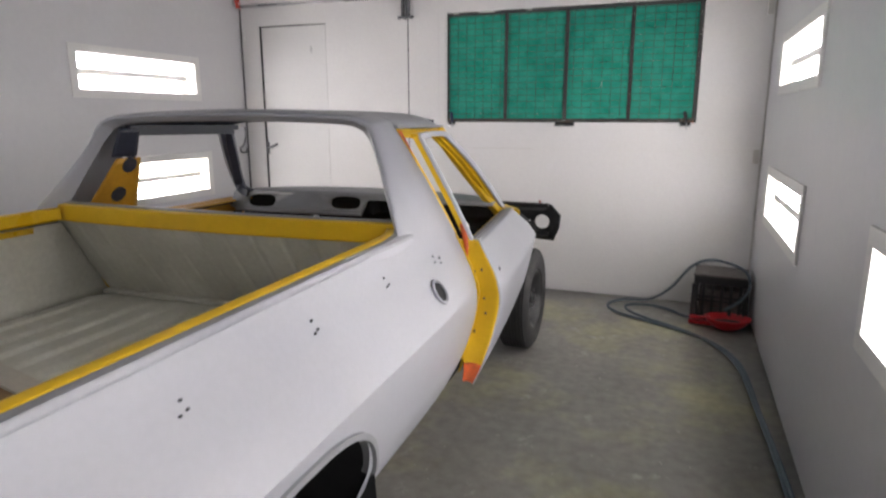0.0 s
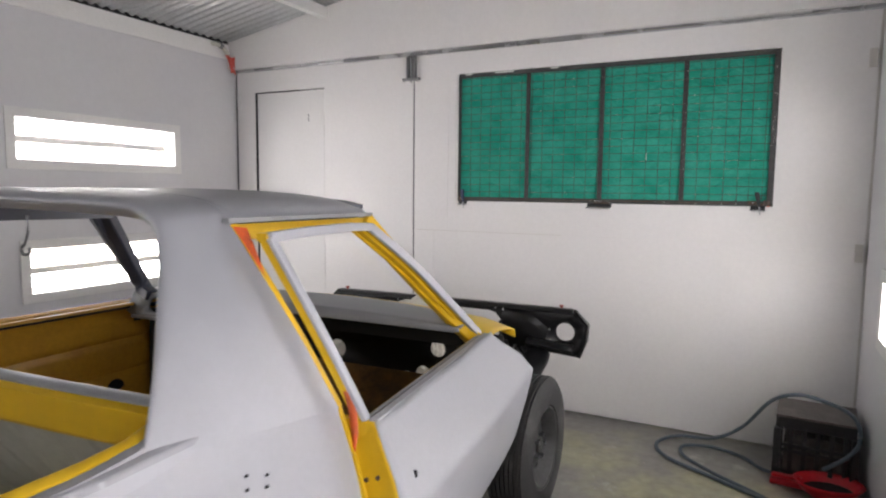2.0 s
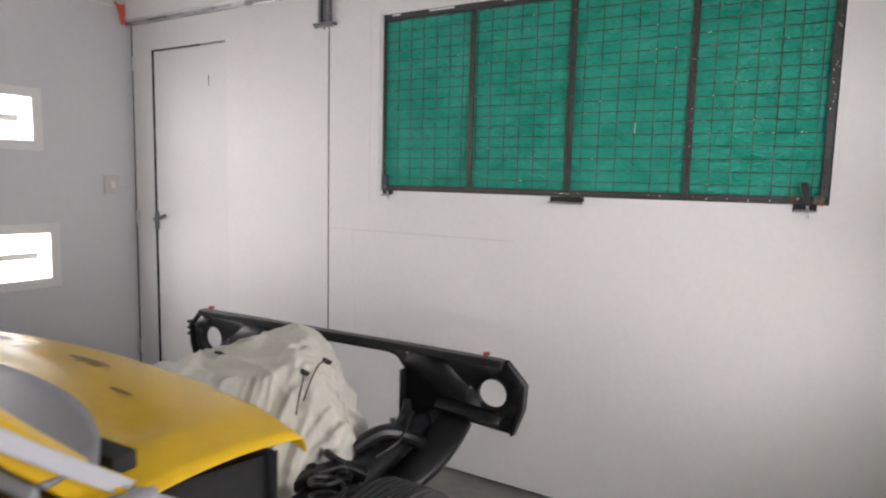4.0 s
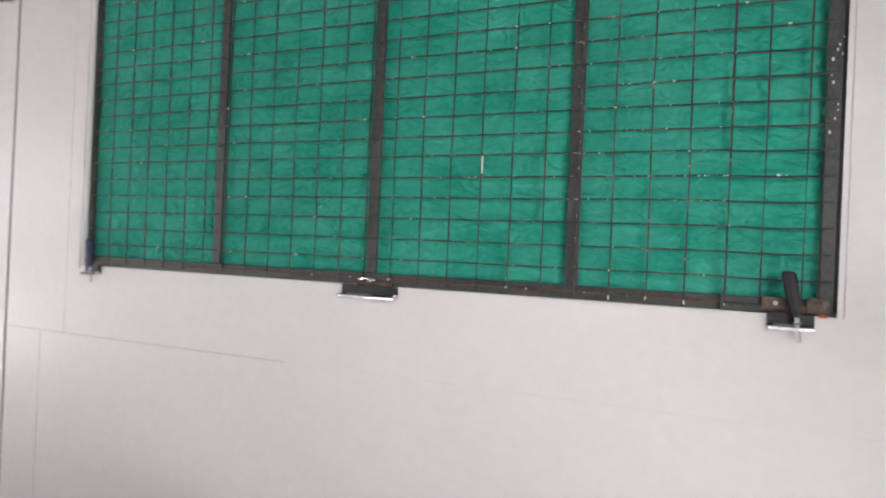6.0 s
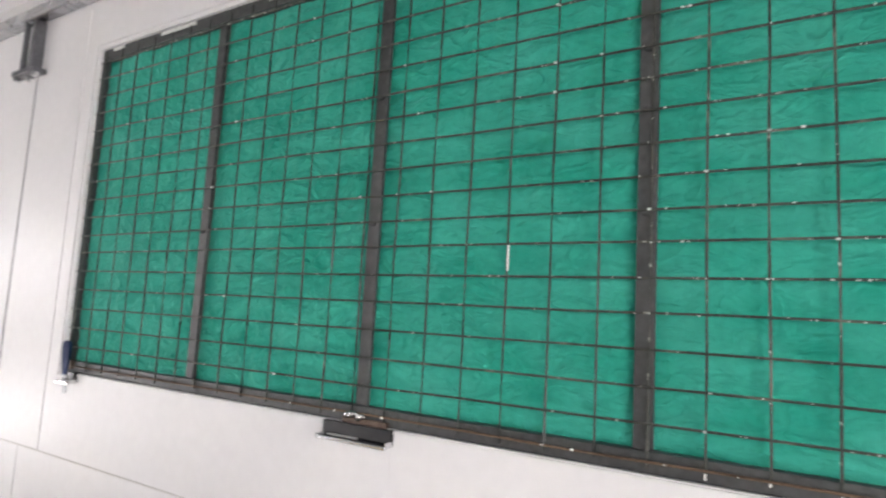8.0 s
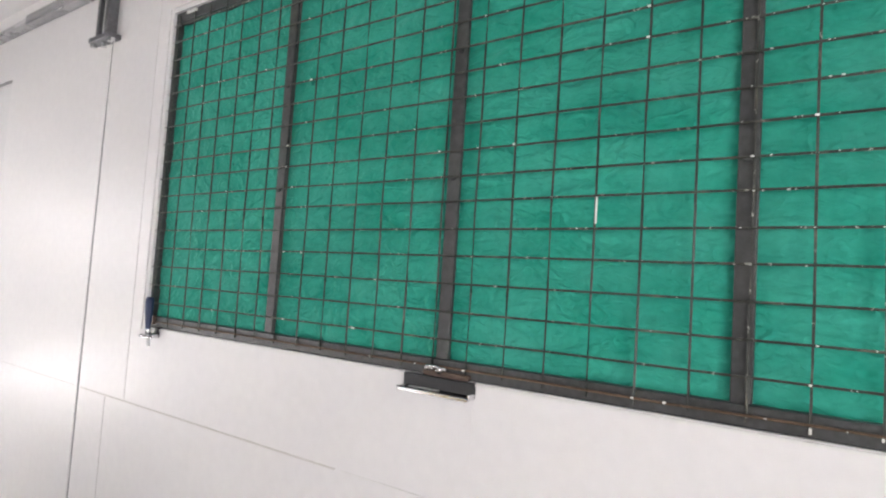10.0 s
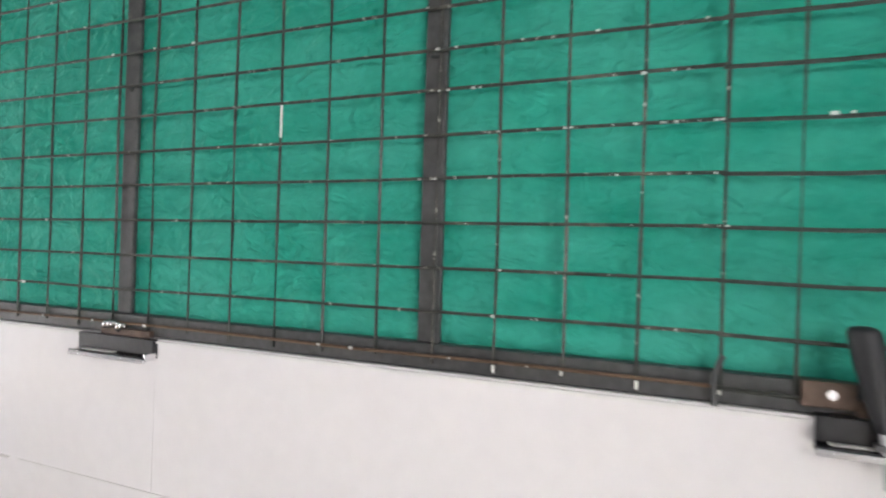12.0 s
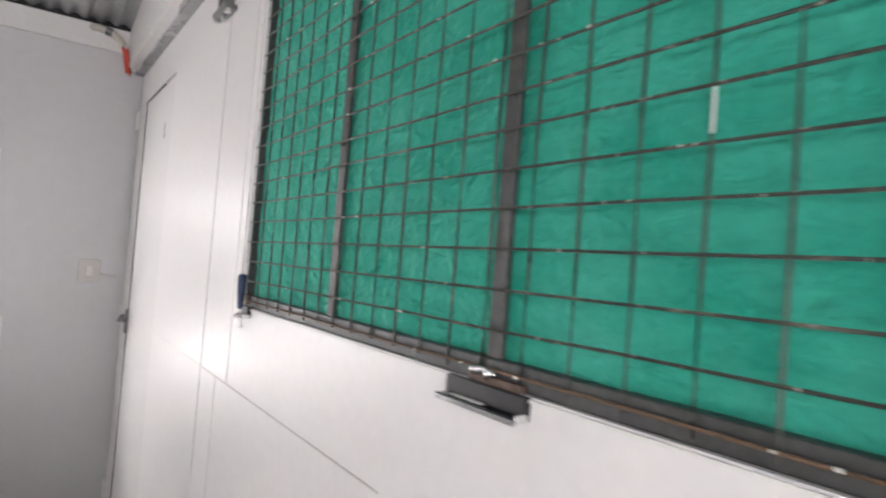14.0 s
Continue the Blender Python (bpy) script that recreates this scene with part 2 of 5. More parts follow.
def box(bm, a, b):
    p = [bm.verts.new((x, y, z)) for x in (a[0], b[0]) for y in (a[1], b[1]) for z in (a[2], b[2])]
    for q in ((0, 1, 3, 2), (4, 6, 7, 5), (0, 4, 5, 1), (2, 3, 7, 6), (0, 2, 6, 4), (1, 5, 7, 3)):
        bm.faces.new([p[i] for i in q])
    return p


def boxes(*pairs):
    bm = bmesh.new()
    for a, b in pairs:
        box(bm, a, b)
    return bm


def sheet(f, nu, nv, bm=None):
    """A grid surface from f(s, t), s and t from 0 to 1; None leaves a hole."""
    bm = bm or bmesh.new()
    g = [[f(i / nu, j / nv) for j in range(nv + 1)] for i in range(nu + 1)]
    g = [[None if p is None else bm.verts.new(p) for p in r] for r in g]
    for i in range(nu):
        for j in range(nv):
            q = [g[i][j], g[i + 1][j], g[i + 1][j + 1], g[i][j + 1]]
            if None not in q:
                bm.faces.new(q)
    return bm


def line(table, x):
    """Piecewise linear lookup in a sorted table of pairs."""
    for (a, p), (b, q) in zip(table, table[1:]):
        if x <= b:
            k = min(max((x - a) / (b - a), 0), 1)
            return p + (q - p) * k
    return table[-1][1]


def curve_points(pts, per=8):
    """Points along a smooth curve through pts."""
    pts = [Vector(p) for p in pts]
    out = []
    for i in range(len(pts) - 1):
        p0, p1, p2, p3 = pts[max(i - 1, 0)], pts[i], pts[i + 1], pts[min(i + 2, len(pts) - 1)]
        for k in range(per):
            t = k / per
            out.append(0.5 * ((2 * p1) + (p2 - p0) * t + (2 * p0 - 5 * p1 + 4 * p2 - p3) * t * t + (3 * p1 - p0 - 3 * p2 + p3) * t ** 3))
    out.append(pts[-1])
    return out


def sweep(bm, pts, section, up=(0, 0, 1), closed_ends=True):
    """Carries a closed section of (side, up) pairs along pts."""
    pts = [Vector(p) for p in pts]
    up = Vector(up)
    rings = []
    for i, p in enumerate(pts):
        d = (pts[min(i + 1, len(pts) - 1)] - pts[max(i - 1, 0)]).normalized()
        side = d.cross(up)
        if side.length < 1e-4:
            side = d.cross(Vector((1, 0, 0)))
        side.normalize()
        u2 = side.cross(d).normalized()
        rings.append([bm.verts.new(p + side * a + u2 * b) for a, b in section])
    n = len(section)
    for r, q in zip(rings, rings[1:]):
        for k in range(n):
            bm.faces.new((r[k], r[(k + 1) % n], q[(k + 1) % n], q[k]))
    if closed_ends:
        bm.faces.new(rings[0])
        bm.faces.new(rings[-1])
    return bm


def ring(r, n=10):
    return [(r * math.cos(2 * math.pi * k / n), r * math.sin(2 * math.pi * k / n)) for k in range(n)]


def rect(w, h):
    return [(-w / 2, -h / 2), (w / 2, -h / 2), (w / 2, h / 2), (-w / 2, h / 2)]


def tube(pts, r, n=10, bm=None):
    return sweep(bm or bmesh.new(), pts, ring(r, n))


def lathe(profile, n=32, bm=None):
    """Turns (radius, x) pairs about the x axis."""
    bm = bm or bmesh.new()
    rows = [[bm.verts.new((x, r * math.cos(2 * math.pi * k / n), r * math.sin(2 * math.pi * k / n))) for k in range(n)] for r, x in profile]
    for a, b in zip(rows, rows[1:]):
        for k in range(n):
            bm.faces.new((a[k], a[(k + 1) % n], b[(k + 1) % n], b[k]))
    return bm


def plate(outer, holes=(), place=lambda a, b: (a, 0, b)):
    """A flat plate with holes; outlines are (a, b) pairs, set in space by place."""
    bm = bmesh.new()
    edges = []
    for loop in (outer, *holes):
        vs = [bm.verts.new(place(a, b)) for a, b in loop]
        edges += [bm.edges.new((vs[k], vs[(k + 1) % len(vs)])) for k in range(len(vs))]
    bmesh.ops.triangle_fill(bm, use_beauty=True, use_dissolve=False, edges=edges)
    return bm


def oval(a, b, ra, rb=None, n=20):
    rb = rb or ra
    return [(a + ra * math.cos(2 * math.pi * k / n), b + rb * math.sin(2 * math.pi * k / n)) for k in range(n)]


def thick_wall(axis, d0, d1, a0, a1, z0, z1, holes=()):
    """A wall at right angles to axis from d0 to d1 with rectangular openings (a0, a1, z0, z1)."""
    bm = bmesh.new()
    A = sorted({a0, a1, *[h[0] for h in holes], *[h[1] for h in holes]})
    Z = sorted({z0, z1, *[h[2] for h in holes], *[h[3] for h in holes]})
    full = lambda i, j: 0 <= i < len(A) - 1 and 0 <= j < len(Z) - 1 and not any(
        h[0] <= (A[i] + A[i + 1]) / 2 <= h[1] and h[2] <= (Z[j] + Z[j + 1]) / 2 <= h[3] for h in holes)
    cache = {}

    def v(d, a, z):
        key = (d, a, z)
        if key not in cache:
            cache[key] = bm.verts.new((d, a, z) if axis == "x" else (a, d, z))
        return cache[key]
    for i in range(len(A) - 1):
        for j in range(len(Z) - 1):
            if not full(i, j):
                continue
            p, q, r, s = A[i], A[i + 1], Z[j], Z[j + 1]
            for d in (d0, d1):
                bm.faces.new((v(d, p, r), v(d, q, r), v(d, q, s), v(d, p, s)))
            for ii, jj, e in ((i - 1, j, ((p, r), (p, s))), (i + 1, j, ((q, r), (q, s))), (i, j - 1, ((p, r), (q, r))), (i, j + 1, ((p, s), (q, s)))):
                if not full(ii, jj):
                    (g, h), (k, m) = e
                    bm.faces.new((v(d0, g, h), v(d0, k, m), v(d1, k, m), v(d1, g, h)))
    return bm


# ---------------------------------------------------------------- the room
XL, XR, YB, YN, EAVE = -3.925, 0.69, 5.01, -3.4, 2.69
RIDGE_X, SLOPE = -1.62, 0.172
LAMPS_R = [(3.15, 4.37, 1.645, 1.905), (3.19, 4.43, 0.815, 1.09), (0.70, 1.93, 1.645, 1.905), (0.70, 1.95, 0.815, 1.09), (-1.75, -0.52, 1.645, 1.905), (-1.75, -0.52, 0.815, 1.09)]
LAMPS_L = [(3.18, 4.345, 1.65, 1.915), (3.23, 4.42, 0.805, 1.095), (0.73, 1.9, 1.65, 1.915), (0.73, 1.9, 0.805, 1.095), (-1.72, -0.55, 1.65, 1.915), (-1.72, -0.55, 0.805, 1.095)]

structure(part("floor", sheet(lambda s, t: (XL - 0.1 + s * (XR - XL + 0.2), YN - 0.1 + t * (YB - YN + 0.2), 0.0), 8, 12), "floor", solid=0.12), "stained grey concrete floor with yellow overspray", "floor")
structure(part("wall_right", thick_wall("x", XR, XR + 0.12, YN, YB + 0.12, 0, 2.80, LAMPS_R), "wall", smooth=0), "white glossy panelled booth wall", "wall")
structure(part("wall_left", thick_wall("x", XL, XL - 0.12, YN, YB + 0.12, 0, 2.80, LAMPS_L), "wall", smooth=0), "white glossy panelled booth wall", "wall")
structure(part("wall_near", thick_wall("y", YN, YN - 0.12, XL - 0.12, XR + 0.12, 0, 3.2), "wall", smooth=0), "plain white end wall", "wall")


def roof_z(x):
    return 2.70 + SLOPE * (min(x - XL, 2 * (RIDGE_X - XL) - (x - XL)))


# gable wall above the doors
structure(part("wall_gable", plate([(XL, 2.485), (XR, 2.485), (XR, roof_z(XR) + 0.03), (RIDGE_X, roof_z(RIDGE_X) + 0.03), (XL, roof_z(XL) + 0.03)], (), lambda a, b: (a, YB + 0.004, b)), "leaf", smooth=0, solid=0.1), "white painted gable above the doors", "wall")
# behind the door leaves, so that their gaps read dark
structure(part("door_backing", boxes(((XL - 0.1, YB + 0.10, 0), (XR + 0.1, YB + 0.13, 2.48))), "gap", smooth=0), "dark backing behind the booth doors", "wall")


def ceiling_sheet():
    bm = bmesh.new()
    ys = np.arange(YN - 0.1, YB + 0.02, 0.076 / 8)
    rows = []
    for x in (XL - 0.1, -2.9, -2.2, RIDGE_X, -1.0, -0.3, XR + 0.1):
        rows.append([bm.verts.new((x, y, roof_z(x) + 0.012 + 0.009 * math.sin(2 * math.pi * y / 0.076))) for y in ys])
    for a, b in zip(rows, rows[1:]):
        for k in range(len(ys) - 1):
            bm.faces.new((a[k], b[k], b[k + 1], a[k + 1]))
    return bm


structure(part("ceiling", ceiling_sheet(), "iron", smooth=3), "corrugated iron roof sheeting, unpainted", "ceiling")
# unseen sheet added over the roof to shut out the sky
structure(part("unseen_cover", sheet(lambda s, t: (XL - 0.2 + s * (XR - XL + 0.4), YN - 0.2 + t * (YB - YN + 0.5), 3.32), 1, 1), "gap", solid=-0.05), "added dark sheet above the roof, out of sight", "ceiling")
for k, x in enumerate((-2.90, -0.36)):
    structure(part("purlin_%d" % (k + 1), boxes(((x - 0.03, YN, roof_z(x) - 0.085), (x + 0.03, YB, roof_z(x) - 0.004))), "trim", smooth=0, bevel=0.004), "white painted roof purlin", "beam")
for name, xa, xb in (("left", XL, XL + 0.012), ("right", XR - 0.012, XR)):
    eave = structure(part("trim_eave_" + name, boxes(((xa, YN, 2.57), (xb, YB - 0.001, 2.692))), "trim", smooth=0, bevel=0.002), "white eave board along the wall top", "trim")
    # black strip paints the shade under the corrugation ends
    part("eave_shade_strip", boxes(((xa + 0.002, YN, 2.6925), (xb - 0.002, YB - 0.001, 2.722))), "gap", eave, "black strip standing in for the dark gaps under the corrugations", smooth=0)

# booth doors: two leaves, with a wicket door in the far one
YF = YB - 0.015
SEAM, WICKET = -2.155, (-3.70, -2.975, 0.10, 2.292)
FRAME = (-1.794, 0.2180, 1.415, 2.309)
leaf_a = structure(part("door_1", thick_wall("y", YF, YF + 0.035, -3.900, SEAM - 0.006, 0.005, 2.466, [WICKET]), "leaf", smooth=0), "white sheet-metal booth door leaf with wicket door", "door")
leaf_b = structure(part("door_2", thick_wall("y", YF, YF + 0.055, SEAM + 0.006, 0.677, 0.005, 2.466, [FRAME]), "leaf", smooth=0), "white sheet-metal booth door leaf with filter opening", "door")
wicket = structure(part("door_3", boxes(((WICKET[0] + 0.024, YF + 0.002, WICKET[2] + 0.006), (WICKET[1] - 0.004, YF + 0.034, WICKET[3] - 0.011))), "wicket", smooth=0, bevel=0.002), "white wicket door, closed, with dark edge gap", "door")
# added black strips give the wicket gap its darkness
part("seal", boxes(((WICKET[0] + 0.002, YF + 0.0008, WICKET[2] + 0.01), (WICKET[0] + 0.0225, YF + 0.03, WICKET[3] - 0.002)), ((WICKET[0] + 0.023, YF + 0.0008, WICKET[3] - 0.010), (WICKET[1] - 0.25, YF + 0.03, WICKET[3] - 0.002))), "gap", wicket, "black strip put in to darken the door gap", smooth=0)
bm = tube([(-3.655, YF - 0.035, 1.165), (-3.60, YF - 0.045, 1.172), (-3.535, YF - 0.042, 1.200)], 0.012)
box(bm, (-3.69, YF - 0.012, 1.10), (-3.655, YF + 0.002, 1.22))
box(bm, (-3.675, YF - 0.035, 1.155), (-3.65, YF, 1.178))
part("door_handle", bm, "steel", wicket, "dull steel lever handle", bevel=0.002)
part("scratch", boxes(((-3.137, YF + 0.0005, 2.03), (-3.131, YF + 0.004, 2.095))), "steel", wicket, "short dark upright scratch", smooth=0)
# panel joints and folded edges on the leaves
for ob, name, a, b in ((leaf_b, "panel_joint", (SEAM + 0.02, YF - 0.0028, 1.1960), (-1.02, YF + 0.001, 1.1988)),
                       (leaf_b, "panel_joint", (-1.0, YF - 0.0018, 1.1966), (0.66, YF + 0.001, 1.1986)),
                       (leaf_b, "panel_joint", (-0.7010, YF - 0.0004, 0.02), (-0.6996, YF + 0.001, 1.39)),
                       (leaf_b, "panel_joint", (-1.8715, YF - 0.0018, 1.20), (-1.8695, YF + 0.001, 2.44)),
                       (leaf_b, "panel_joint", (-1.9815, YF - 0.0018, 0.02), (-1.9795, YF + 0.001, 1.195)),
                       (leaf_b, "panel_joint", (0.2285, YF - 0.0045, 1.418), (0.2325, YF + 0.001, 2.33)),
                       (leaf_b, "panel_joint", (0.2285, YF - 0.0030, 1.4135), (0.66, YF + 0.001, 1.4175)),
                       (leaf_b, "panel_joint", (-1.8115, YF - 0.0045, 1.405), (-1.8075, YF + 0.001, 2.325)),
                       (leaf_b, "panel_joint", (-1.8075, YF - 0.0045, 2.3210), (0.2285, YF + 0.001, 2.3250)),
                       (leaf_a, "panel_joint", (-2.97, YF - 0.0018, 1.1966), (SEAM - 0.02, YF + 0.001, 1.1990))):
    part(name, boxes((a, b)), "switch" if abs(a[2] - 1.196) < 0.0004 else "trim" if abs(a[2] - 1.196) < 0.001 else "leaf", ob, smooth=0)
part("sealant", boxes(((-1.80, YF - 0.0035, 1.4085), (0.2285, YF + 0.001, 1.4125))), "trim", leaf_b, "thin cream sealant line below the filter", smooth=0)
for z in (1.17, 2.215, 0.25):
    part("hinge", boxes(((0.630, YF - 0.02, z - 0.05), (0.668, YF, z + 0.05))), "switch", leaf_b, "pale painted hinge block", bevel=0.003)
    part("hinge", boxes(((-3.885, YF - 0.018, z - 0.05), (-3.862, YF, z + 0.05))), "trim", leaf_a, "white painted hinge block", bevel=0.003)

part("meeting_seal", boxes(((SEAM - 0.0055, YF + 0.003, 0.02), (SEAM + 0.0055, YF + 0.02, 2.466))), "seal", leaf_a, "grey rubber seal where the leaves meet", smooth=0)
part("edge_seal", boxes(((-3.9245, YF + 0.006, 0.02), (-3.9005, YF + 0.02, 2.466))), "seal", leaf_a, "dark rubber seal along the hinge edge", smooth=0)
part("edge_seal", boxes(((0.679, YF + 0.002, 0.02), (0.6885, YF + 0.02, 2.466))), "switch", leaf_b, "pale rubber seal along the hinge edge", smooth=0)
# steel head rail over the doors
rail = structure(part("trim_head_rail", boxes(((XL + 0.002, YF - 0.040, 2.468), (XR - 0.002, YF + 0.003, 2.486)), ((-2.75, YF - 0.052, 2.452), (-0.9, YF - 0.0405, 2.490))), "railsteel", smooth=0, bevel=0.003), "dark steel head rail above the doors", "rail")
# bright strips laid on where lamps glint along the rail
for x0, x1 in ((-3.30, -3.12), (-2.88, -2.76), (-0.1, 0.35)):
    part("glint_patch", boxes(((x0, YF - 0.0435, 2.470), (x1, YF - 0.0403, 2.484))), "chrome", rail, "chrome strip standing in for a glint", smooth=0)

# shoot bolt at the meeting of the leaves, top and bottom
bolt = thing("shoot_bolt", "galvanised shoot bolt housing at the door head", "bolt")
bm = boxes(((-2.205, 4.962, 2.305), (-2.188, 5.0, 2.462)), ((-2.150, 4.962, 2.305), (-2.133, 5.0, 2.462)), ((-2.188, 4.99, 2.305), (-2.15, 5.0, 2.462)))
part("channel", bm, "steel", bolt, bevel=0.002)
part("rod", tube([(-2.169, 4.975, 2.27), (-2.169, 4.975, 2.462)], 0.009), "chrome", bolt, "bright steel rod")
part("foot_plate", boxes(((-2.235, 4.955, 2.288), (-2.10, 5.0, 2.304))), "steel", bolt, bevel=0.002)
for x in (-2.225, -2.11):
    part("nut", tube([(x, 4.97, 2.276), (x, 4.97, 2.288)], 0.012, 6), "chrome", bolt)
bolt = thing("shoot_bolt", "galvanised floor bolt low on the doors", "bolt")
part("channel", boxes(((-2.120, 4.970, 0.09), (-2.104, 5.005, 0.235)), ((-2.062, 4.970, 0.09), (-2.046, 5.005, 0.235))), "steel", bolt, bevel=0.002)
part("plate", boxes(((-2.125, 5.0, 0.075), (-2.040, 5.009, 0.25))), "steel", bolt, bevel=0.002)
part("rod", tube([(-2.083, 4.985, 0.0), (-2.083, 4.985, 0.245)], 0.009), "chrome", bolt)
part("hasp", boxes(((-2.28, 4.978, 0.125), (-2.19, 5.009, 0.145)), ((-2.25, 4.970, 0.10), (-2.23, 5.009, 0.18))), "rust", bolt, "rusty hasp", bevel=0.002)


# ---------------------------------------------------------------- recessed wall lights
def wall_light(side, hole):
    y0, y1, z0, z1 = hole
    w = XR if side > 0 else XL
    ob = thing("wall_light", "recessed twin-tube booth light, lit, white frame", "light", "booth lights along the walls")
    d = lambda x: w + side * x
    deep = 0.112
    bm = bmesh.new()
    corner = lambda x, e: [(d(x), y0 + e, z0 + e), (d(x), y1 - e, z0 + e), (d(x), y1 - e, z1 - e), (d(x), y0 + e, z1 - e)]
    a, b = [[bm.verts.new(p) for p in corner(x, e)] for x, e in ((0.0, 0.0015), (deep, 0.02))]
    for k in range(4):
        bm.faces.new((a[k], a[(k + 1) % 4], b[(k + 1) % 4], b[k]))
    bm.faces.new(b)
    part("housing", bm, "boxin", ob, "white reflector box", smooth=0, solid=0.002)
    bm = bmesh.new()
    x0, e0, e1 = -0.012, -0.055, 0.004
    box(bm, (d(x0), y0 + e0, z0 + e0), (d(-0.0005), y1 - e0, z0 + e1))
    box(bm, (d(x0), y0 + e0, z1 - e1), (d(-0.0005), y1 - e0, z1 - e0))
    box(bm, (d(x0), y0 + e0, z0 + e1), (d(-0.0005), y0 + e1, z1 - e1))
    box(bm, (d(x0), y1 - e1, z0 + e1), (d(-0.0005), y1 - e0, z1 - e1))
    part("frame", bm, "trim", ob, "white flange frame", smooth=0, bevel=0.002)
    h = 0.078
    zc = (z0 + z1) / 2
    part("divider", boxes(((min(d(0.030), d(0.040)), y0 + 0.004, zc - 0.021), (max(d(0.030), d(0.040)), y1 - 0.06, zc + 0.021))), "trim", ob, "white strip between the tubes", bevel=0.004)
    for c in (zc - 0.070, zc + 0.070):
        n = 10
        sec = [(0.045 * math.sin(math.pi * k / n) + 0.002, -h / 2 * math.cos(math.pi * k / n)) for k in range(n + 1)]
        ends = ((y0 + 0.05, 0.4), (y0 + 0.07, 1), (y1 - 0.07, 1), (y1 - 0.05, 0.4))
        bm = bmesh.new()
        rows = [[bm.verts.new((d(deep - 0.012 - sx * f), y, c + sz * (0.7 + 0.3 * f))) for sx, sz in sec] for y, f in ends]
        for r, q in zip(rows, rows[1:]):
            for k in range(n):
                bm.faces.new((r[k], r[k + 1], q[k + 1], q[k]))
        bm.faces.new(rows[0])
        bm.faces.new(rows[-1])
        part("diffuser", bm, "glowtube", ob, "glowing white tube diffuser")
    return ob


for hole in LAMPS_R:
    wall_light(1, hole)
for hole in LAMPS_L:
    wall_light(-1, hole)

# ---------------------------------------------------------------- filter panel in the door leaf
panel = thing("filter_panel", "dark steel framed exhaust filter with green fibre and wire mesh", "filter panel")
fx0, fx1, fz0, fz1 = FRAME
bar = lambda a, b: part("frame_bar", boxes((a, b)), "frame", panel, bevel=0.002)
bar((fx0, 5.0025, fz0), (fx1, 5.042, fz0 + 0.030))
bar((fx0, 5.0025, fz1 - 0.030), (fx1, 5.042, fz1))
bar((fx0, 5.0025, fz0 + 0.030), (fx0 + 0.011, 5.042, fz1 - 0.030))
bar((fx1 - 0.030, 5.0025, fz0 + 0.030), (fx1, 5.042, fz1 - 0.030))
for xb in (-1.277, -0.780, -0.281):
    part("mullion", boxes(((xb - 0.014, 5.0055, fz0 + 0.030), (xb + 0.014, 5.0135, fz1 - 0.030))), "frame", panel, bevel=0.002)
random.seed(4)


def media():
    def f(s, t):
        x, z = fx0 + 0.012 + s * (fx1 - fx0 - 0.024), fz0 + 0.012 + t * (fz1 - fz0 - 0.024)
        p = Vector((x * 9, 0, z * 9))
        q = p * 2.2 + Vector((noise.noise(p), 0, noise.noise(p + Vector((5, 0, 2))))) * 0.9
        crinkle = max(0, 1 - 3 * abs(noise.noise(Vector((q.x * 0.8, 0, q.z * 1.5))))) + 0.6 * max(0, 1 - 3 * abs(noise.noise(q * 2.3)))
        bulge = 0.005 * noise.noise(p) + 0.002 * noise.noise(p * 3.1) - 0.0025 * crinkle
        return (x, 5.022 + bulge, z)
    return sheet(f, 340, 160)


part("filter_media", media(), "fibre", panel, "green glass-fibre filter blanket", smooth=3)
# wire mesh, 75 by 50 mm; two sheets lap near the free end
zs = [1.432 + 0.0500 * k if k < 7 else 1.7795 + 0.0487 * (k - 7) for k in range(18)]
for k in range(-17, 8):
    x = -0.498 + 0.0748 * k
    if not fx0 + 0.012 < x < 0.03:
        continue
    z_low = 1.427 - 0.006 * random.random()
    wob = [(x + 0.0012 * random.uniform(-1, 1), 5.0005 + 0.001 * random.uniform(-1, 1), z_low + (fz1 - 0.012 - z_low) * j / 6) for j in range(7)]
    part("wire", tube(wob, 0.0020, 6), "spotwire" if x > -0.3 else "wire", panel)
    if x > -0.22:
        part("wire_tip", tube([(x, 5.0, z_low - 0.001), (x, 5.0, z_low + 0.007)], 0.0020, 6), "paintfleck", panel, "white-painted wire end")
for x in (0.026, 0.088, 0.159, 0.186):
    part("wire", tube([(x, 5.0005, 1.432), (x + 0.002, 5.001, 1.8), (x, 5.0005, fz1 - 0.012)], 0.0021, 6), "wire", panel)
for z in zs:
    if z < fz1 - 0.01:
        dz = random.uniform(-1, 1) * 0.0012
        part("wire", tube([(fx0 + 0.008 + (fx1 - fx0) * 0.9 * j / 9, 4.9968 + 0.0008 * random.uniform(-1, 1), z + dz + 0.001 * random.uniform(-1, 1)) for j in range(10)], 0.0020, 6), "rustwire" if z < 1.44 else "spotwire", panel)
        part("wire", tube([(0.022, 4.9958, z - 0.001), (0.12, 4.9962, z - 0.003), (0.205, 4.9962, z - 0.002)], 0.0022, 6), "wire", panel)
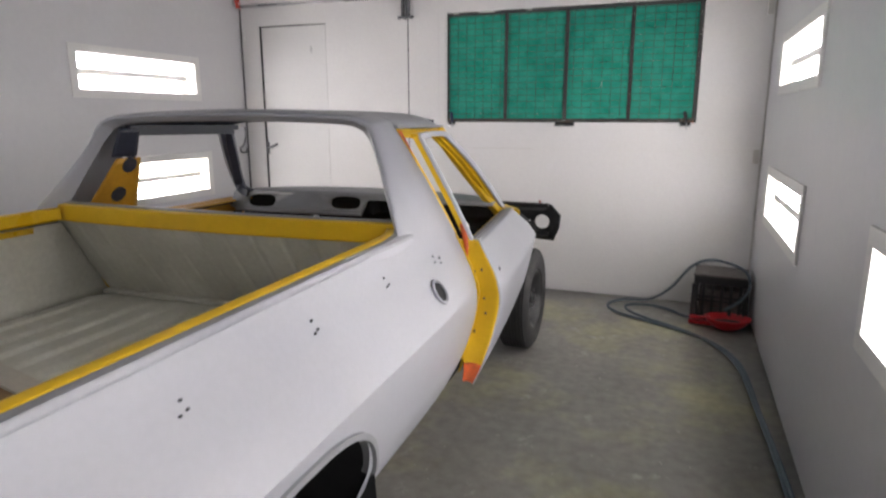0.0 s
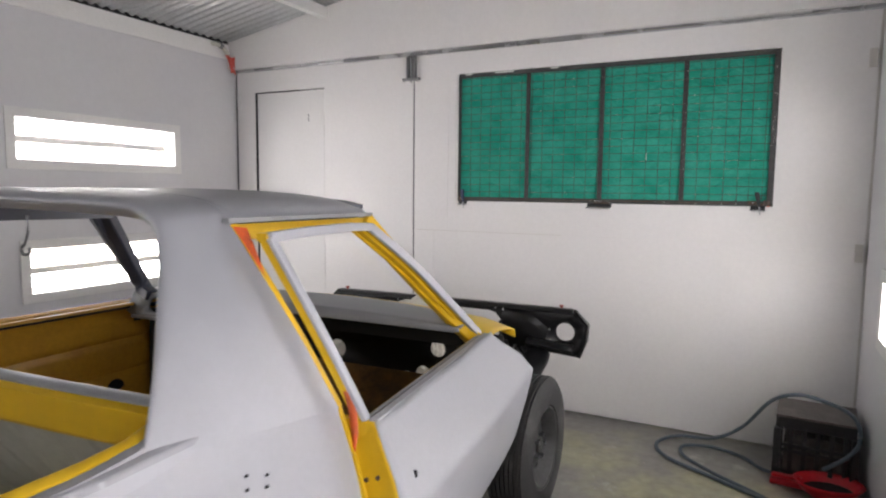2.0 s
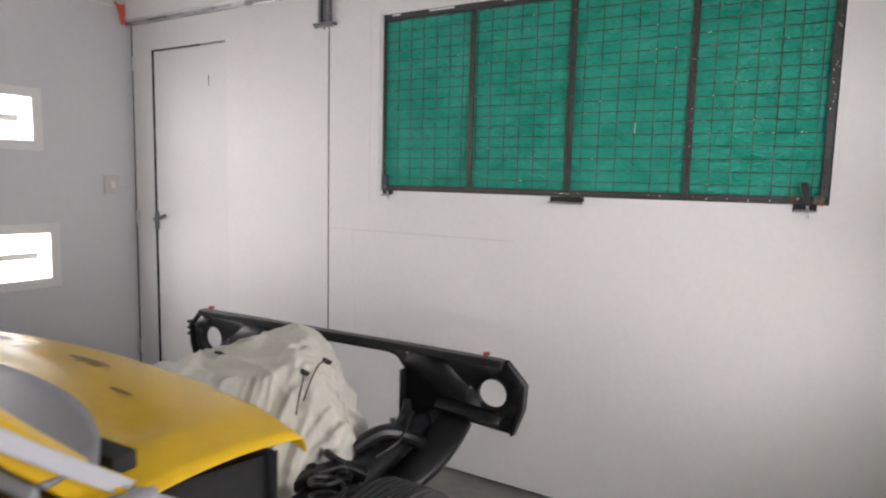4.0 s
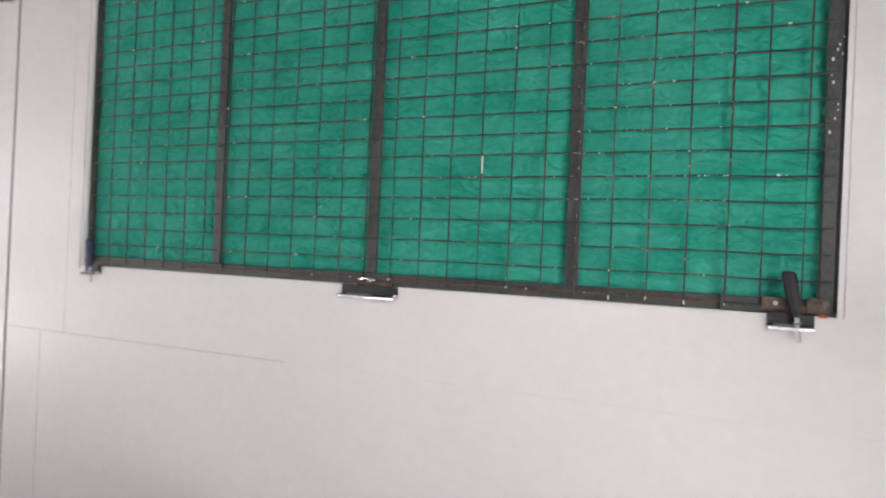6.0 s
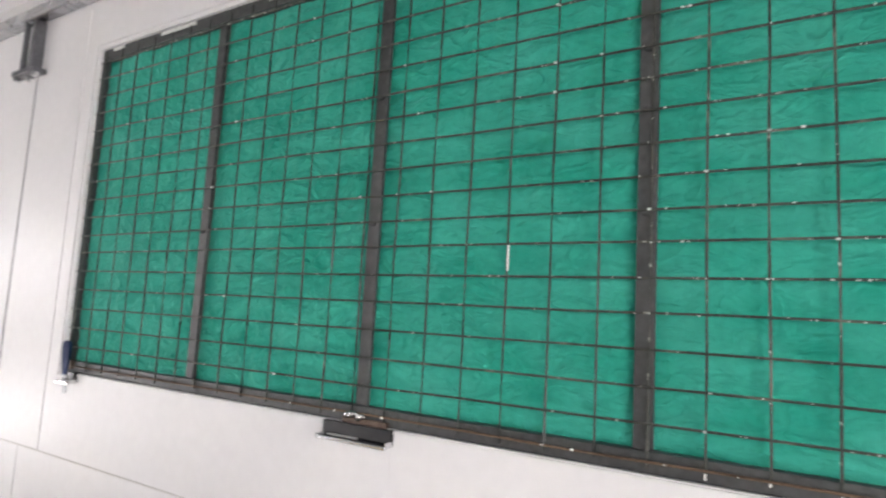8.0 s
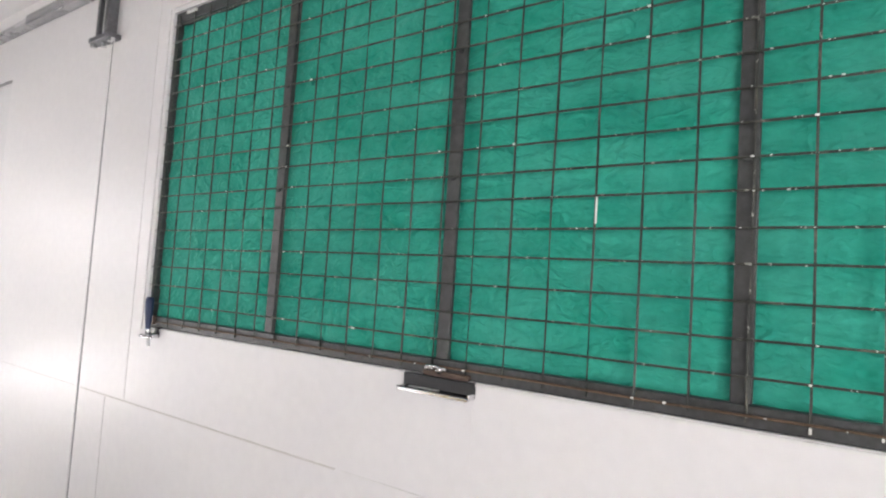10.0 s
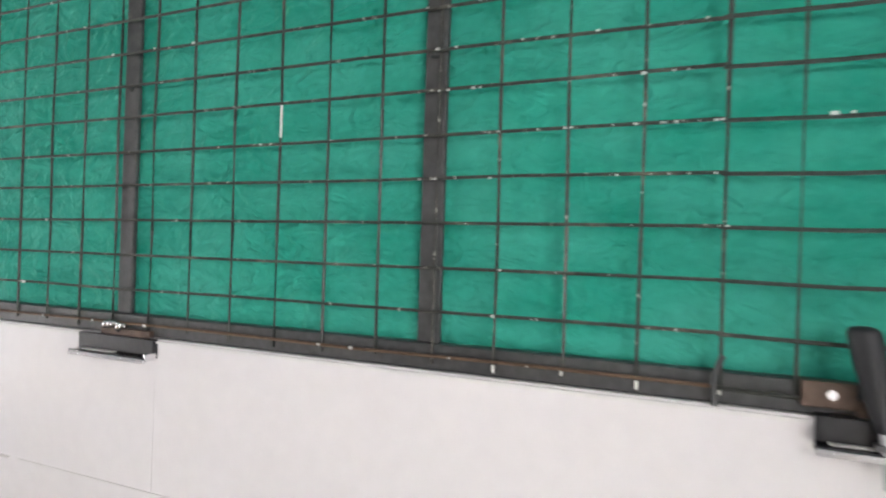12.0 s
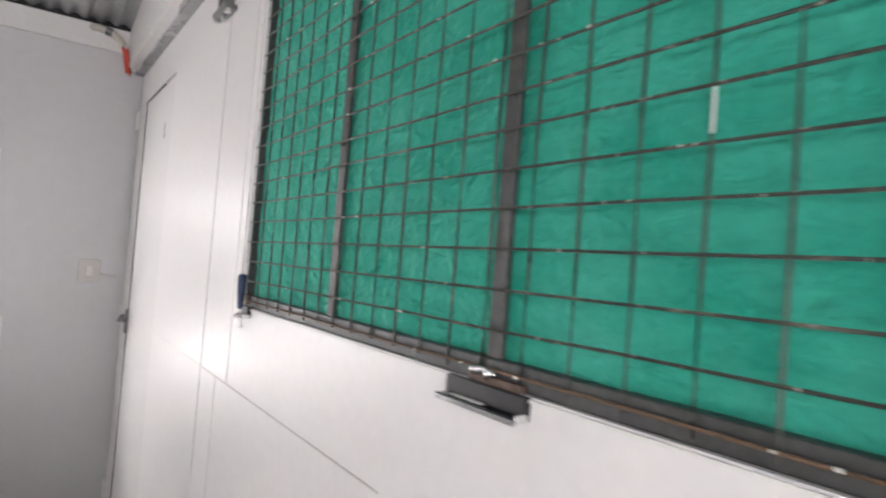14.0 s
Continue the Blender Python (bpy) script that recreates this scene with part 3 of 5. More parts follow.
# drips and spots of white paint on the mesh
part("paint_run", boxes(((-0.4965, 4.9968, 1.690), (-0.4930, 4.9985, 1.733))), "paintfleck", panel, "dried run of white paint", bevel=0.001)
random.seed(12)
for k in range(60):
    x, z = random.choice((-0.498 + 0.0748 * random.randint(-15, 6), random.uniform(fx0 + 0.05, fx1 - 0.05))), zs[random.randint(0, 16)]
    s = random.uniform(0.0008, 0.0017)
    part("paint_spot", boxes(((x - s * random.uniform(1, 3), 4.9938, z - s), (x + s, 4.9962, z + s))), "paintfleck", panel, smooth=0)
for k in range(90):
    z = zs[random.randint(0, 16)]
    x, s = random.uniform(-0.30, 0.03), random.uniform(0.0004, 0.0009)
    part("paint_spot", boxes(((x - s * random.uniform(1, 4), 4.9938, z - s), (x + s, 4.9960, z + s))), "paintfleck", panel, smooth=0)
for k in range(16):
    z = 1.75 + 0.2 * random.random() + (0.3 if k > 10 else 0)
    s = random.uniform(0.0006, 0.0016)
    x = fx1 - 0.006 - 0.018 * random.random()
    part("paint_spot", boxes(((x - s, 5.000, z - 2 * s), (x + s, 5.003, z + 2 * s))), "paintfleck", panel, smooth=0)
for x0, x1 in ((-1.74, -1.69), (-1.52, -1.38), (-1.12, -1.07)):
    part("scraped_edge", boxes(((x0, 5.000, fz1 - 0.012), (x1, 5.003, fz1 - 0.004))), "paintfleck", panel, smooth=0)
for x, z in ((-1.277, 2.022), (-1.277, 1.777), (-0.780, 1.778), (-0.281, 2.022), (-0.281, 1.777), (-0.281, 1.93), (-0.78, 2.02)):
    bm = bmesh.new()
    bmesh.ops.create_icosphere(bm, subdivisions=1, radius=0.0065, matrix=Matrix.Translation((x, 5.004, z)) @ Matrix.Diagonal((1.2, 1, 0.8, 1)))
    part("weld", bm, "frame", panel)
part("bent_wire", tube(curve_points([(0.022, 4.993, 1.415), (0.021, 4.991, 1.44), (0.028, 4.992, 1.462)]), 0.003, 6), "frame", panel)


part("gasket", tube([(fx1 - 0.001, 5.001, fz0 + 0.008), (fx1 - 0.001, 5.001, 1.9), (fx1 - 0.001, 5.001, fz1)], 0.0042, 8), "black", panel, "black rubber gasket strip")
part("corner_tab", plate([(0.168, 1.420), (0.204, 1.420), (0.2055, 1.440), (0.199, 1.450), (0.185, 1.447), (0.176, 1.452), (0.169, 1.446)], (), lambda a, b: (a, 4.9958, b)), "cornermetal", panel, "smeared weld on the corner", solid=0.006)
part("primer_smear", boxes(((0.188, 4.9935, 1.413), (0.202, 4.9952, 1.4195))), "orange", panel, "smear of orange primer", bevel=0.001)


def rest(x0, x1, ob, left=0.0):
    """Black web with a forward-tilted, polished shelf below it."""
    part("web", boxes(((x0, 4.986, 1.396), (x1, 5.0085, 1.4185))), "black", ob, "black upright web", bevel=0.001)
    bm = bmesh.new()
    rows = []
    for x, k in ((x0 - left, 0.8), (x0, 1.0), (x1, 1.0)):
        rows.append([bm.verts.new((x, 5.006 - d * k, 1.3935 + h)) for d, h in ((0, 0.004), (0.016, 0.001), (0.030, -0.001), (0.034, 0.0015))])
    for a, b in zip(rows, rows[1:]):
        for k in range(3):
            bm.faces.new((a[k], a[k + 1], b[k + 1], b[k]))
    # shelf is coloured dark for the surroundings it mirrors
    part("shelf", bm, "shine", ob, "polished angle shelf, dark reflection put into its colour", solid=0.003, smooth=0)
    part("shelf_edge", sweep(bmesh.new(), [(x0 - left, 4.979, 1.3905), (x0, 4.972, 1.3905), (x1, 4.972, 1.3905)], rect(0.004, 0.006)), "chrome", ob, "bright shelf edge", bevel=0.0008)
    # small white slab paints the glint on the shelf
    part("shelf_glint", boxes(((x0 + (x1 - x0) * 0.12, 4.977, 1.3955), (x0 + (x1 - x0) * 0.55, 4.986, 1.3968))), "paintfleck", ob, "white patch painted as a glint", bevel=0.001)
    part("end_flange", boxes(((x1 - 0.003, 4.973, 1.390), (x1 + 0.001, 4.992, 1.400))), "chrome", ob, "bright end flange", bevel=0.001)


def toggle(x, material, wide, lean):
    ob = thing("toggle_latch", "toggle latch with tapered rubber grip on polished angle rest", "latch")
    rest(x - wide * 0.52, x + wide * 0.48, ob)
    part("spindle", tube([(x + 0.012, 4.976, 1.366), (x + 0.006, 4.974, 1.422)], 0.0045), "iron", ob, "grey threaded spindle")
    part("spindle_nut", tube([(x + 0.008, 4.975, 1.398), (x + 0.0075, 4.975, 1.403)], 0.008, 6), "steel", ob)
    bm = bmesh.new()
    rows = []
    for h, r in ((1.412, 0.004), (1.413, 0.0070), (1.422, 0.0080), (1.44, 0.0102), (1.465, 0.0126), (1.484, 0.0134), (1.493, 0.0128), (1.497, 0.0105), (1.4985, 0.005)):
        k = (h - 1.40) / 0.1
        rows.append([bm.verts.new((x + 0.008 - lean * k + r * a, 4.972 + 0.004 * k + 0.8 * r * b, h)) for a, b in ring(1, 16)])
    for a, b in zip(rows, rows[1:]):
        for k in range(16):
            bm.faces.new((a[k], a[(k + 1) % 16], b[(k + 1) % 16], b[k]))
    bm.faces.new(rows[0])
    bm.faces.new(rows[-1])
    part("grip", bm, material, ob, "tapered rubber grip", smooth=1.2)
    tab = part("tab", boxes(((x - wide * 0.66, 4.9925, 1.424), (x - wide * 0.12, 5.0022, 1.447))), "rust", ob, "rusty welded tab", bevel=0.001)
    if wide > 0.07:
        part("tab", boxes(((x - wide * 0.12, 4.9935, 1.4185), (x + 0.030, 5.0022, 1.4330))), "rust", ob, "rusty strip running to the corner", bevel=0.001)
    part("tab_bolt", tube([(x - wide * 0.36, 4.990, 1.436), (x - wide * 0.36, 4.9924, 1.436)], 0.0048, 6), "chrome", tab, "bright bolt head")
    return ob


toggle(0.143, "grip", 0.078, 0.018)
toggle(-1.745, "bluegrip", 0.06, 0.010)
mid = thing("angle_bracket", "black steel rest with polished shelf under the filter frame", "bracket", at=Matrix.Translation((-0.012, 0, -0.004)))
rest(-0.838, -0.684, mid, left=0.008)
tab = part("tab", boxes(((-0.80, 4.9935, 1.4165), (-0.70, 5.0022, 1.4285))), "rust", mid, "rusty tab", bevel=0.001)
random.seed(3)
for k in range(5):
    bm = bmesh.new()
    bmesh.ops.create_icosphere(bm, subdivisions=2, radius=0.007, matrix=Matrix.Translation((-0.790 + 0.009 * k, 4.994, 1.434 + random.uniform(-0.004, 0.004))) @ Matrix.Diagonal((1, 0.7, random.uniform(0.6, 1.2), 1)))
    part("weld_bead", bm, "chrome", tab, "bright weld bead", smooth=2)

# fittings on the far corner
ob = thing("wall_switch", "ivory plastic switch box with cable stub on the wall", "switch")
part("plate", boxes(((XL, 4.775, 1.335), (XL + 0.022, 4.875, 1.455))), "switch", ob, bevel=0.004)
part("rocker", boxes(((XL + 0.0221, 4.812, 1.37), (XL + 0.028, 4.84, 1.42))), "trim", ob, bevel=0.002)
part("cable", tube([(XL + 0.01, 4.875, 1.378), (XL + 0.01, 4.93, 1.374), (XL + 0.01, 4.955, 1.37)], 0.006), "switch", ob)
ob = thing("pipe_fitting", "grey pipe stub with red tape in the wall corner", "pipe")
part("pipe", tube(curve_points([(XL, 4.735, 2.668), (XL + 0.030, 4.765, 2.668), (XL + 0.036, 4.83, 2.652), (XL + 0.040, 4.885, 2.605)]), 0.019), "tray", ob, "dusty grey pipe")
part("collar", tube([(XL + 0.035, 4.795, 2.662), (XL + 0.036, 4.825, 2.655)], 0.022, 12), "steel", ob, "dark clamp round the pipe")
bm = sheet(lambda s, t: (XL + 0.016 + 0.085 * s * (1 - 0.6 * t) + 0.03 * t, 4.875 + 0.02 * s + 0.035 * t + 0.008 * math.sin(9 * s + 3 * t), 2.598 - 0.135 * t - 0.02 * s + 0.008 * math.sin(7 * s + t * 4)), 8, 10)
part("tape", bm, "tapered", ob, "torn red tape tail", solid=0.003)

# ---------------------------------------------------------------- the stripped utility car, nose to the doors
CAR = pose(-1.372, -0.025, 0, 0, 0, 1.95) @ Matrix.Diagonal((1.022, 1, 1, 1))
car = thing("utility_car", "stripped white-primer utility car shell with yellow openings on wheels", "car", at=CAR)
SIDE = [(0.44, 0.760), (0.50, 0.822), (0.60, 0.860), (0.72, 0.884), (0.842, 0.904), (0.87, 0.889), (0.92, 0.864), (0.97, 0.831), (1.02, 0.796), (1.06, 0.775), (1.085, 0.763), (1.105, 0.745)]
REAR_EDGE = [(0.44, 1.66), (0.50, 1.735), (0.56, 1.81), (0.63, 1.885), (0.72, 1.93), (0.85, 1.93), (0.95, 1.96), (1.03, 1.99), (1.2, 2.0)]
FRONT_EDGE = [(0.44, 2.90), (0.50, 2.935), (0.64, 3.02), (0.78, 3.075), (0.84, 3.08), (0.90, 3.03), (0.96, 2.93), (1.0, 2.875), (1.05, 2.87)]
AXLE_R, ARCH, RISE, TAIL = 0.70, 0.43, 0.38, -0.95


def side_u(z):
    return line(SIDE, z)


def soft_u(z, w):
    """Side width with the crease rounded off by w."""
    return side_u(z) * (1 - w) + w * sum(side_u(z + d) for d in (-0.07, -0.045, -0.02, 0, 0.02, 0.045, 0.07)) / 7


def arch_z(dv):
    """Height of the wheel arch's edge, dv from the axle."""
    return 0.42 + RISE * (1 - min(1, dv / ARCH) ** 2.7) ** (1 / 2.7)


def quarter(sgn):
    def f(s, t):
        v = TAIL + s * (1.99 - TAIL)
        top = 1.10 if v < 1.45 else 1.10 - 0.07 * (v - 1.45) / 0.54
        dv = abs(v - AXLE_R)
        low = 0.445
        if dv < ARCH:
            low = max(low, arch_z(dv))
        z = low + (0.842 - low) * t / 0.4 if t <= 0.4 else 0.842 + (top - 0.842) * (t - 0.4) / 0.6
        edge = line(REAR_EDGE, z)
        v = TAIL + s * (edge - TAIL) if s > 0.8 else v * 1.0 + (TAIL + 0.8 * (edge - TAIL) - (TAIL + 0.8 * (1.99 - TAIL))) * (s / 0.8) ** 8
        return (sgn * soft_u(z, max(0, (v - 1.55) / 0.4) if z < 0.95 else 0), v, z)
    return sheet(f, 300, 40)


def roof_profile(half=1.0):
    """Right half of the roof's cross section, from the drip edge to the middle."""
    return [Vector((a * half, 0, b)) for a, b in ((0.600, 1.420), (0.572, 1.450), (0.48, 1.473), (0.26, 1.485), (0.0, 1.489))]


def hoop():
    """Roof pillars and the rear band of the roof in one skin: window edge, rear corner, side, door edge."""
    keys = [
        [(0.690, 1.648, 1.110), (0.635, 1.700, 1.235), (0.578, 1.748, 1.355), (0.550, 1.763, 1.395), (0.522, 1.766, 1.418), (0.46, 1.765, 1.433), (0.25, 1.742, 1.442), (0.0, 1.732, 1.445)],
        [(0.728, 1.580, 1.103), (0.660, 1.650, 1.235), (0.605, 1.710, 1.355), (0.580, 1.726, 1.408), (0.550, 1.730, 1.434), (0.48, 1.728, 1.453), (0.25, 1.700, 1.464), (0.0, 1.690, 1.467)],
        [(0.753, 1.548, 1.093), (0.684, 1.650, 1.235), (0.632, 1.720, 1.345), (0.602, 1.738, 1.413), (0.570, 1.742, 1.443), (0.49, 1.742, 1.466), (0.26, 1.725, 1.478), (0.0, 1.715, 1.481)],
        [(0.7705, 1.64, 1.0745), (0.706, 1.730, 1.225), (0.648, 1.780, 1.340), (0.608, 1.798, 1.416), (0.577, 1.801, 1.448), (0.49, 1.800, 1.470), (0.26, 1.795, 1.483), (0.0, 1.790, 1.487)],
        [(0.7805, 1.80, 1.0535), (0.718, 1.830, 1.215), (0.655, 1.842, 1.335), (0.606, 1.845, 1.418), (0.575, 1.848, 1.450), (0.485, 1.848, 1.472), (0.26, 1.848, 1.485), (0.0, 1.848, 1.489)],
        [(0.7935, 1.990, 1.0285), (0.722, 1.953, 1.185), (0.655, 1.917, 1.318), (0.600, 1.890, 1.420), (0.572, 1.890, 1.450), (0.48, 1.890, 1.473), (0.26, 1.890, 1.485), (0.0, 1.890, 1.489)],
    ]
    rows = [curve_points(k, 7) for k in keys]
    cols = [curve_points([r[k] for r in rows], 6) for k in range(len(rows[0]))]
    full = cols + [[Vector((-p.x, p.y, p.z)) for p in c] for c in cols[-2::-1]]
    bm = bmesh.new()
    g = [[bm.verts.new(p) for p in c] for c in full]
    for a, b in zip(g, g[1:]):
        for k in range(len(a) - 1):
            bm.faces.new((a[k], b[k], b[k + 1], a[k + 1]))
    return bm


part("roof_hoop", hoop(), "pillar", car, "white primer roof pillars and rear roof band, shade painted in towards the top", smooth=2)
qp = {}
for sgn in (1, -1):
    qp[sgn] = part("quarter_panel", quarter(sgn), "primer", car, "white primer rear quarter panel", smooth=0.5)
    # pillar inside
    lining = lambda s, t: (sgn * (0.70 - 0.145 * t - 0.012 * s), 1.665 + 0.12 * t + s * (0.31 - 0.20 * t), 1.0 + 0.30 * t)
    if sgn < 0:
        part("pillar_lining", sheet(lambda s, t: lining(s, 0.98 * t), 10, 10), "shadeyellow", car, "yellow inner pillar panel, darkened in colour for shade", solid=0.004)
    bm = sheet(lambda s, t: (sgn * (0.585 - 0.04 * t), 1.785 + 0.012 * t + s * (0.13 - 0.02 * t), 1.30 + 0.115 * t), 6, 6)
    sgn < 0 and part("pillar_lining", bm, "navy", car, "dark navy upper pillar inside", solid=0.004)
    for v, z in () if sgn > 0 else ((1.835, 1.146), (1.85, 1.268)):
        c, n_in = Vector((sgn * (0.698 - (z - 1.0) * 0.483), v, z)), Vector((-sgn, 0, -0.483)).normalized()
        bm = bmesh.new()
        sweep(bm, [c - n_in * 0.004, c + n_in * 0.014], ring(0.034, 18))
        part("access_hole", bm, "navy", car, "dark round access hole")
    # arch lip and wheel well
    pts = []
    for k in range(25):
        a = math.pi * k / 24
        v = AXLE_R - ARCH * math.copysign(abs(math.cos(a)) ** 0.62, math.cos(a))
        z = arch_z(abs(v - AXLE_R))
        pts.append((sgn * (side_u(z) - 0.008), v, z))
    bm = bmesh.new()
    sweep(bm, pts, rect(0.016, 0.036), up=(1, 0, 0))
    part("arch_lip", bm, "grey", car, "rolled wheel arch lip")
    bm = sheet(lambda s, t: (sgn * (0.86 - 0.34 * t), AXLE_R + (ARCH - 0.004) * (2 * s - 1), min(arch_z(ARCH * abs(2 * s - 1)) - 0.003, 1.0 if t < 0.3 else 0.684)), 40, 12)
    part("wheel_well", bm, "shadowblack", car, "black wheel well")
    bm = plate([(AXLE_R + ARCH * (k / 20 - 1), min(0.684, arch_z(ARCH * abs(k / 20 - 1)))) for k in range(41)], (), lambda a, b: (sgn * 0.515, a, b))
    part("wheel_well", bm, "shadowblack", car, "black wheel well")
    # under sill
    bm = sheet(lambda s, t: (sgn * (0.772 - 0.16 * t), TAIL + 0.1 + s * 3.7, 0.445 - 0.02 * math.sin(math.pi * t)), 4, 4)
    part("sill", bm, "shadowblack", car, "black underside sill")

right = qp[1]


def spot(parent, u, v, z, r, material, name, proud=0.0012, label=""):
    """A small disc that lies on the side skin."""
    slope = (side_u(z + 0.01) - side_u(z - 0.01)) / 0.02
    n = Vector((1, 0, -slope)).normalized()
    bm = bmesh.new()
    sweep(bm, [Vector((u, v, z)) - n * 0.004, Vector((u, v, z)) + n * proud], ring(r, 14), up=(0, 1, 0))
    return part(name, bm, material, parent, label)


for v, z in ((0.546, 1.020), (0.530, 1.002), (0.549, 1.005), (0.947, 1.023), (0.935, 1.000), (0.951, 1.004), (1.330, 1.024), (1.320, 1.003), (1.338, 1.005), (1.697, 1.008), (1.737, 0.995), (1.685, 0.991), (1.725, 0.981)):
    spot(right, side_u(z), v, z, 0.0026, "shadowblack", "bolt_hole", 0.0052)
slope = (side_u(0.93) - side_u(0.91)) / 0.02
n_f = Vector((1, 0, -slope)).normalized()
ring_pts = [Vector((side_u(0.92), 1.592, 0.92)) + n_f * 0.006 + Vector((0, 1, 0)) * (0.039 * math.cos(2 * math.pi * k / 32)) + Vector((0, 1, 0)).cross(n_f) * (0.039 * math.sin(2 * math.pi * k / 32)) for k in range(33)]
part("filler_collar", tube(ring_pts, 0.0045, 8), "primer", right, "raised collar round the fuel filler hole")
spot(right, side_u(0.92), 1.592, 0.92, 0.032, "shadowblack", "filler_hole", 0.0055, "open black fuel filler hole")

# roof skin; the grey holds the shade of its upward face


HALF = curve_points(roof_profile(), 8)


def roof_skin(s, t):
    e = abs(2 * s - 1)
    i = (1 - e) * (len(HALF) - 1)
    k = min(int(i), len(HALF) - 2)
    p = HALF[k].lerp(HALF[k + 1], i - k)
    flat = 1 - (p.x / 0.6) ** 2
    front = -0.045 * max(0, (t - 0.70) / 0.30) ** 2
    v = 1.890 + t * 0.615 + 0.07 * flat * t ** 2
    return (math.copysign(p.x * (1 - 0.075 * t), 2 * s - 1), v, p.z + front * (0.4 + 0.6 * flat))


part("roof", sheet(roof_skin, 64, 26), "roofgrey", car, "primed roof skin, shade put into its grey", smooth=2, solid=0.003)
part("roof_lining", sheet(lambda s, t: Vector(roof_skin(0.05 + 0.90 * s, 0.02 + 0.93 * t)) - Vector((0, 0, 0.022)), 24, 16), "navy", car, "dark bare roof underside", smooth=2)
for sgn in (1, -1):
    drip = [(sgn * (0.612 - 0.045 * t), 1.868 + t * 0.622, 1.426 - 0.006 * t - 0.006 * max(0, t - 0.7)) for t in (0, 0.2, 0.4, 0.6, 0.8, 1)]
    part("drip_rail", sweep(bmesh.new(), drip, rect(0.016, 0.010)), "grey", car, "grey roof drip rail")
    # outer rail and windscreen pillar: yellow near side, dark navy far side
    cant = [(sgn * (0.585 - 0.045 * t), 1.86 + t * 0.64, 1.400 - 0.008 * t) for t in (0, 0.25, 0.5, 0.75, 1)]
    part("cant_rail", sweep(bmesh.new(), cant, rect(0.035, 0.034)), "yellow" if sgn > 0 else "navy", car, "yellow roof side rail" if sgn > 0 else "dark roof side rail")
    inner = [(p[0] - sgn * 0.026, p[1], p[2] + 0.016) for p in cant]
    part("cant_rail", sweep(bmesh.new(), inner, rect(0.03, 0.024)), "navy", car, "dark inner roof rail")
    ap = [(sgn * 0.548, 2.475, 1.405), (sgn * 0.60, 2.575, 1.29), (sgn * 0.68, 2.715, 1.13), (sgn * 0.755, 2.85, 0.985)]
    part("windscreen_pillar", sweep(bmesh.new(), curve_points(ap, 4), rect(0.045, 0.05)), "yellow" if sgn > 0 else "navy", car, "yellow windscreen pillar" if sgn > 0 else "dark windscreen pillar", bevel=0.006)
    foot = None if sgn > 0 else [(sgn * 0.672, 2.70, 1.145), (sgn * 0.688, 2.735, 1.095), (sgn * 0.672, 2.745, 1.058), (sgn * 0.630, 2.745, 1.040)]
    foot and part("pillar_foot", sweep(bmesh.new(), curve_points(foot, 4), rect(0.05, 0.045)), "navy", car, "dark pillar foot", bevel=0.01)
header = [(0.57 * e, 2.49 + 0.07 * (1 - e * e), 1.420 + 0.034 * (1 - e ** 6)) for e in [0.9 * (k / 8 - 1) for k in range(17)]]
part("windscreen_header", sweep(bmesh.new(), header, rect(0.05, 0.02)), "navy", car, "dark windscreen header rail")
# yellow edge of the door opening
edge = [(0.599, 1.897, 1.415), (0.652, 1.924, 1.318), (0.718, 1.960, 1.185), (0.757, 1.980, 1.10), (0.788, 1.997, 1.03)]
part("jamb_edge", sweep(bmesh.new(), curve_points(edge, 5), rect(0.013, 0.011), up=(1, 0, 0)), "yellow", car, "yellow rear edge of the door opening")
part("jamb_patch", sheet(lambda s, t: (0.609 + 0.056 * t, 1.890 + 0.027 * t + 0.040 * s * (1 - t) ** 0.8, 1.413 - 0.100 * t - 0.004 * s), 4, 8), "orange", car, "orange primer patch at the top of the jamb")


def shoulder(s, t):
    """The tray shoulder runs out into the foot of the pillar."""
    v, z = 1.20 + 0.59 * s, 1.104 - 0.010 * s - 0.048 * max(0, (t - 0.3) / 0.7) - 0.006 * min(1, t / 0.3)
    swell = 0.015 * (min(1, s / 0.45) if s < 0.45 else max(0, 1 - (s - 0.45) / 0.55) ** 1.1) * (t / 0.3 if t < 0.3 else (1 - (t - 0.3) / 0.7)) - 0.0015 * (t < 0.01 or t > 0.99) - 0.0012 * s
    return (0.753 + (1.10 - z) * 0.45 + swell, v, z)


part("shoulder", sheet(shoulder, 40, 20), "primer", car, "white primer shoulder fading into the pillar", smooth=0.5)
# grey overlay paints the shade on the shoulder's upper face
part("rail_cap", sheet(lambda s, t: Vector(shoulder(0.02 + 0.94 * s, 0.02 + (0.46 - 0.06 * s) * t)) + Vector((0.0, 0, 0.0012)), 28, 6), "roofgrey", car, "shoulder running out along the pillar foot, its shade painted grey", smooth=2)
pts = [(side_u(z) - 0.035, line(REAR_EDGE, z) + 0.004, z) for z in (1.03, 0.95, 0.85, 0.78, 0.72, 0.66, 0.60)]
part("door_jamb", sweep(bmesh.new(), curve_points(pts, 4), rect(0.010, 0.066), up=(1, 0, 0)), "yellow", car, "yellow rear door jamb")

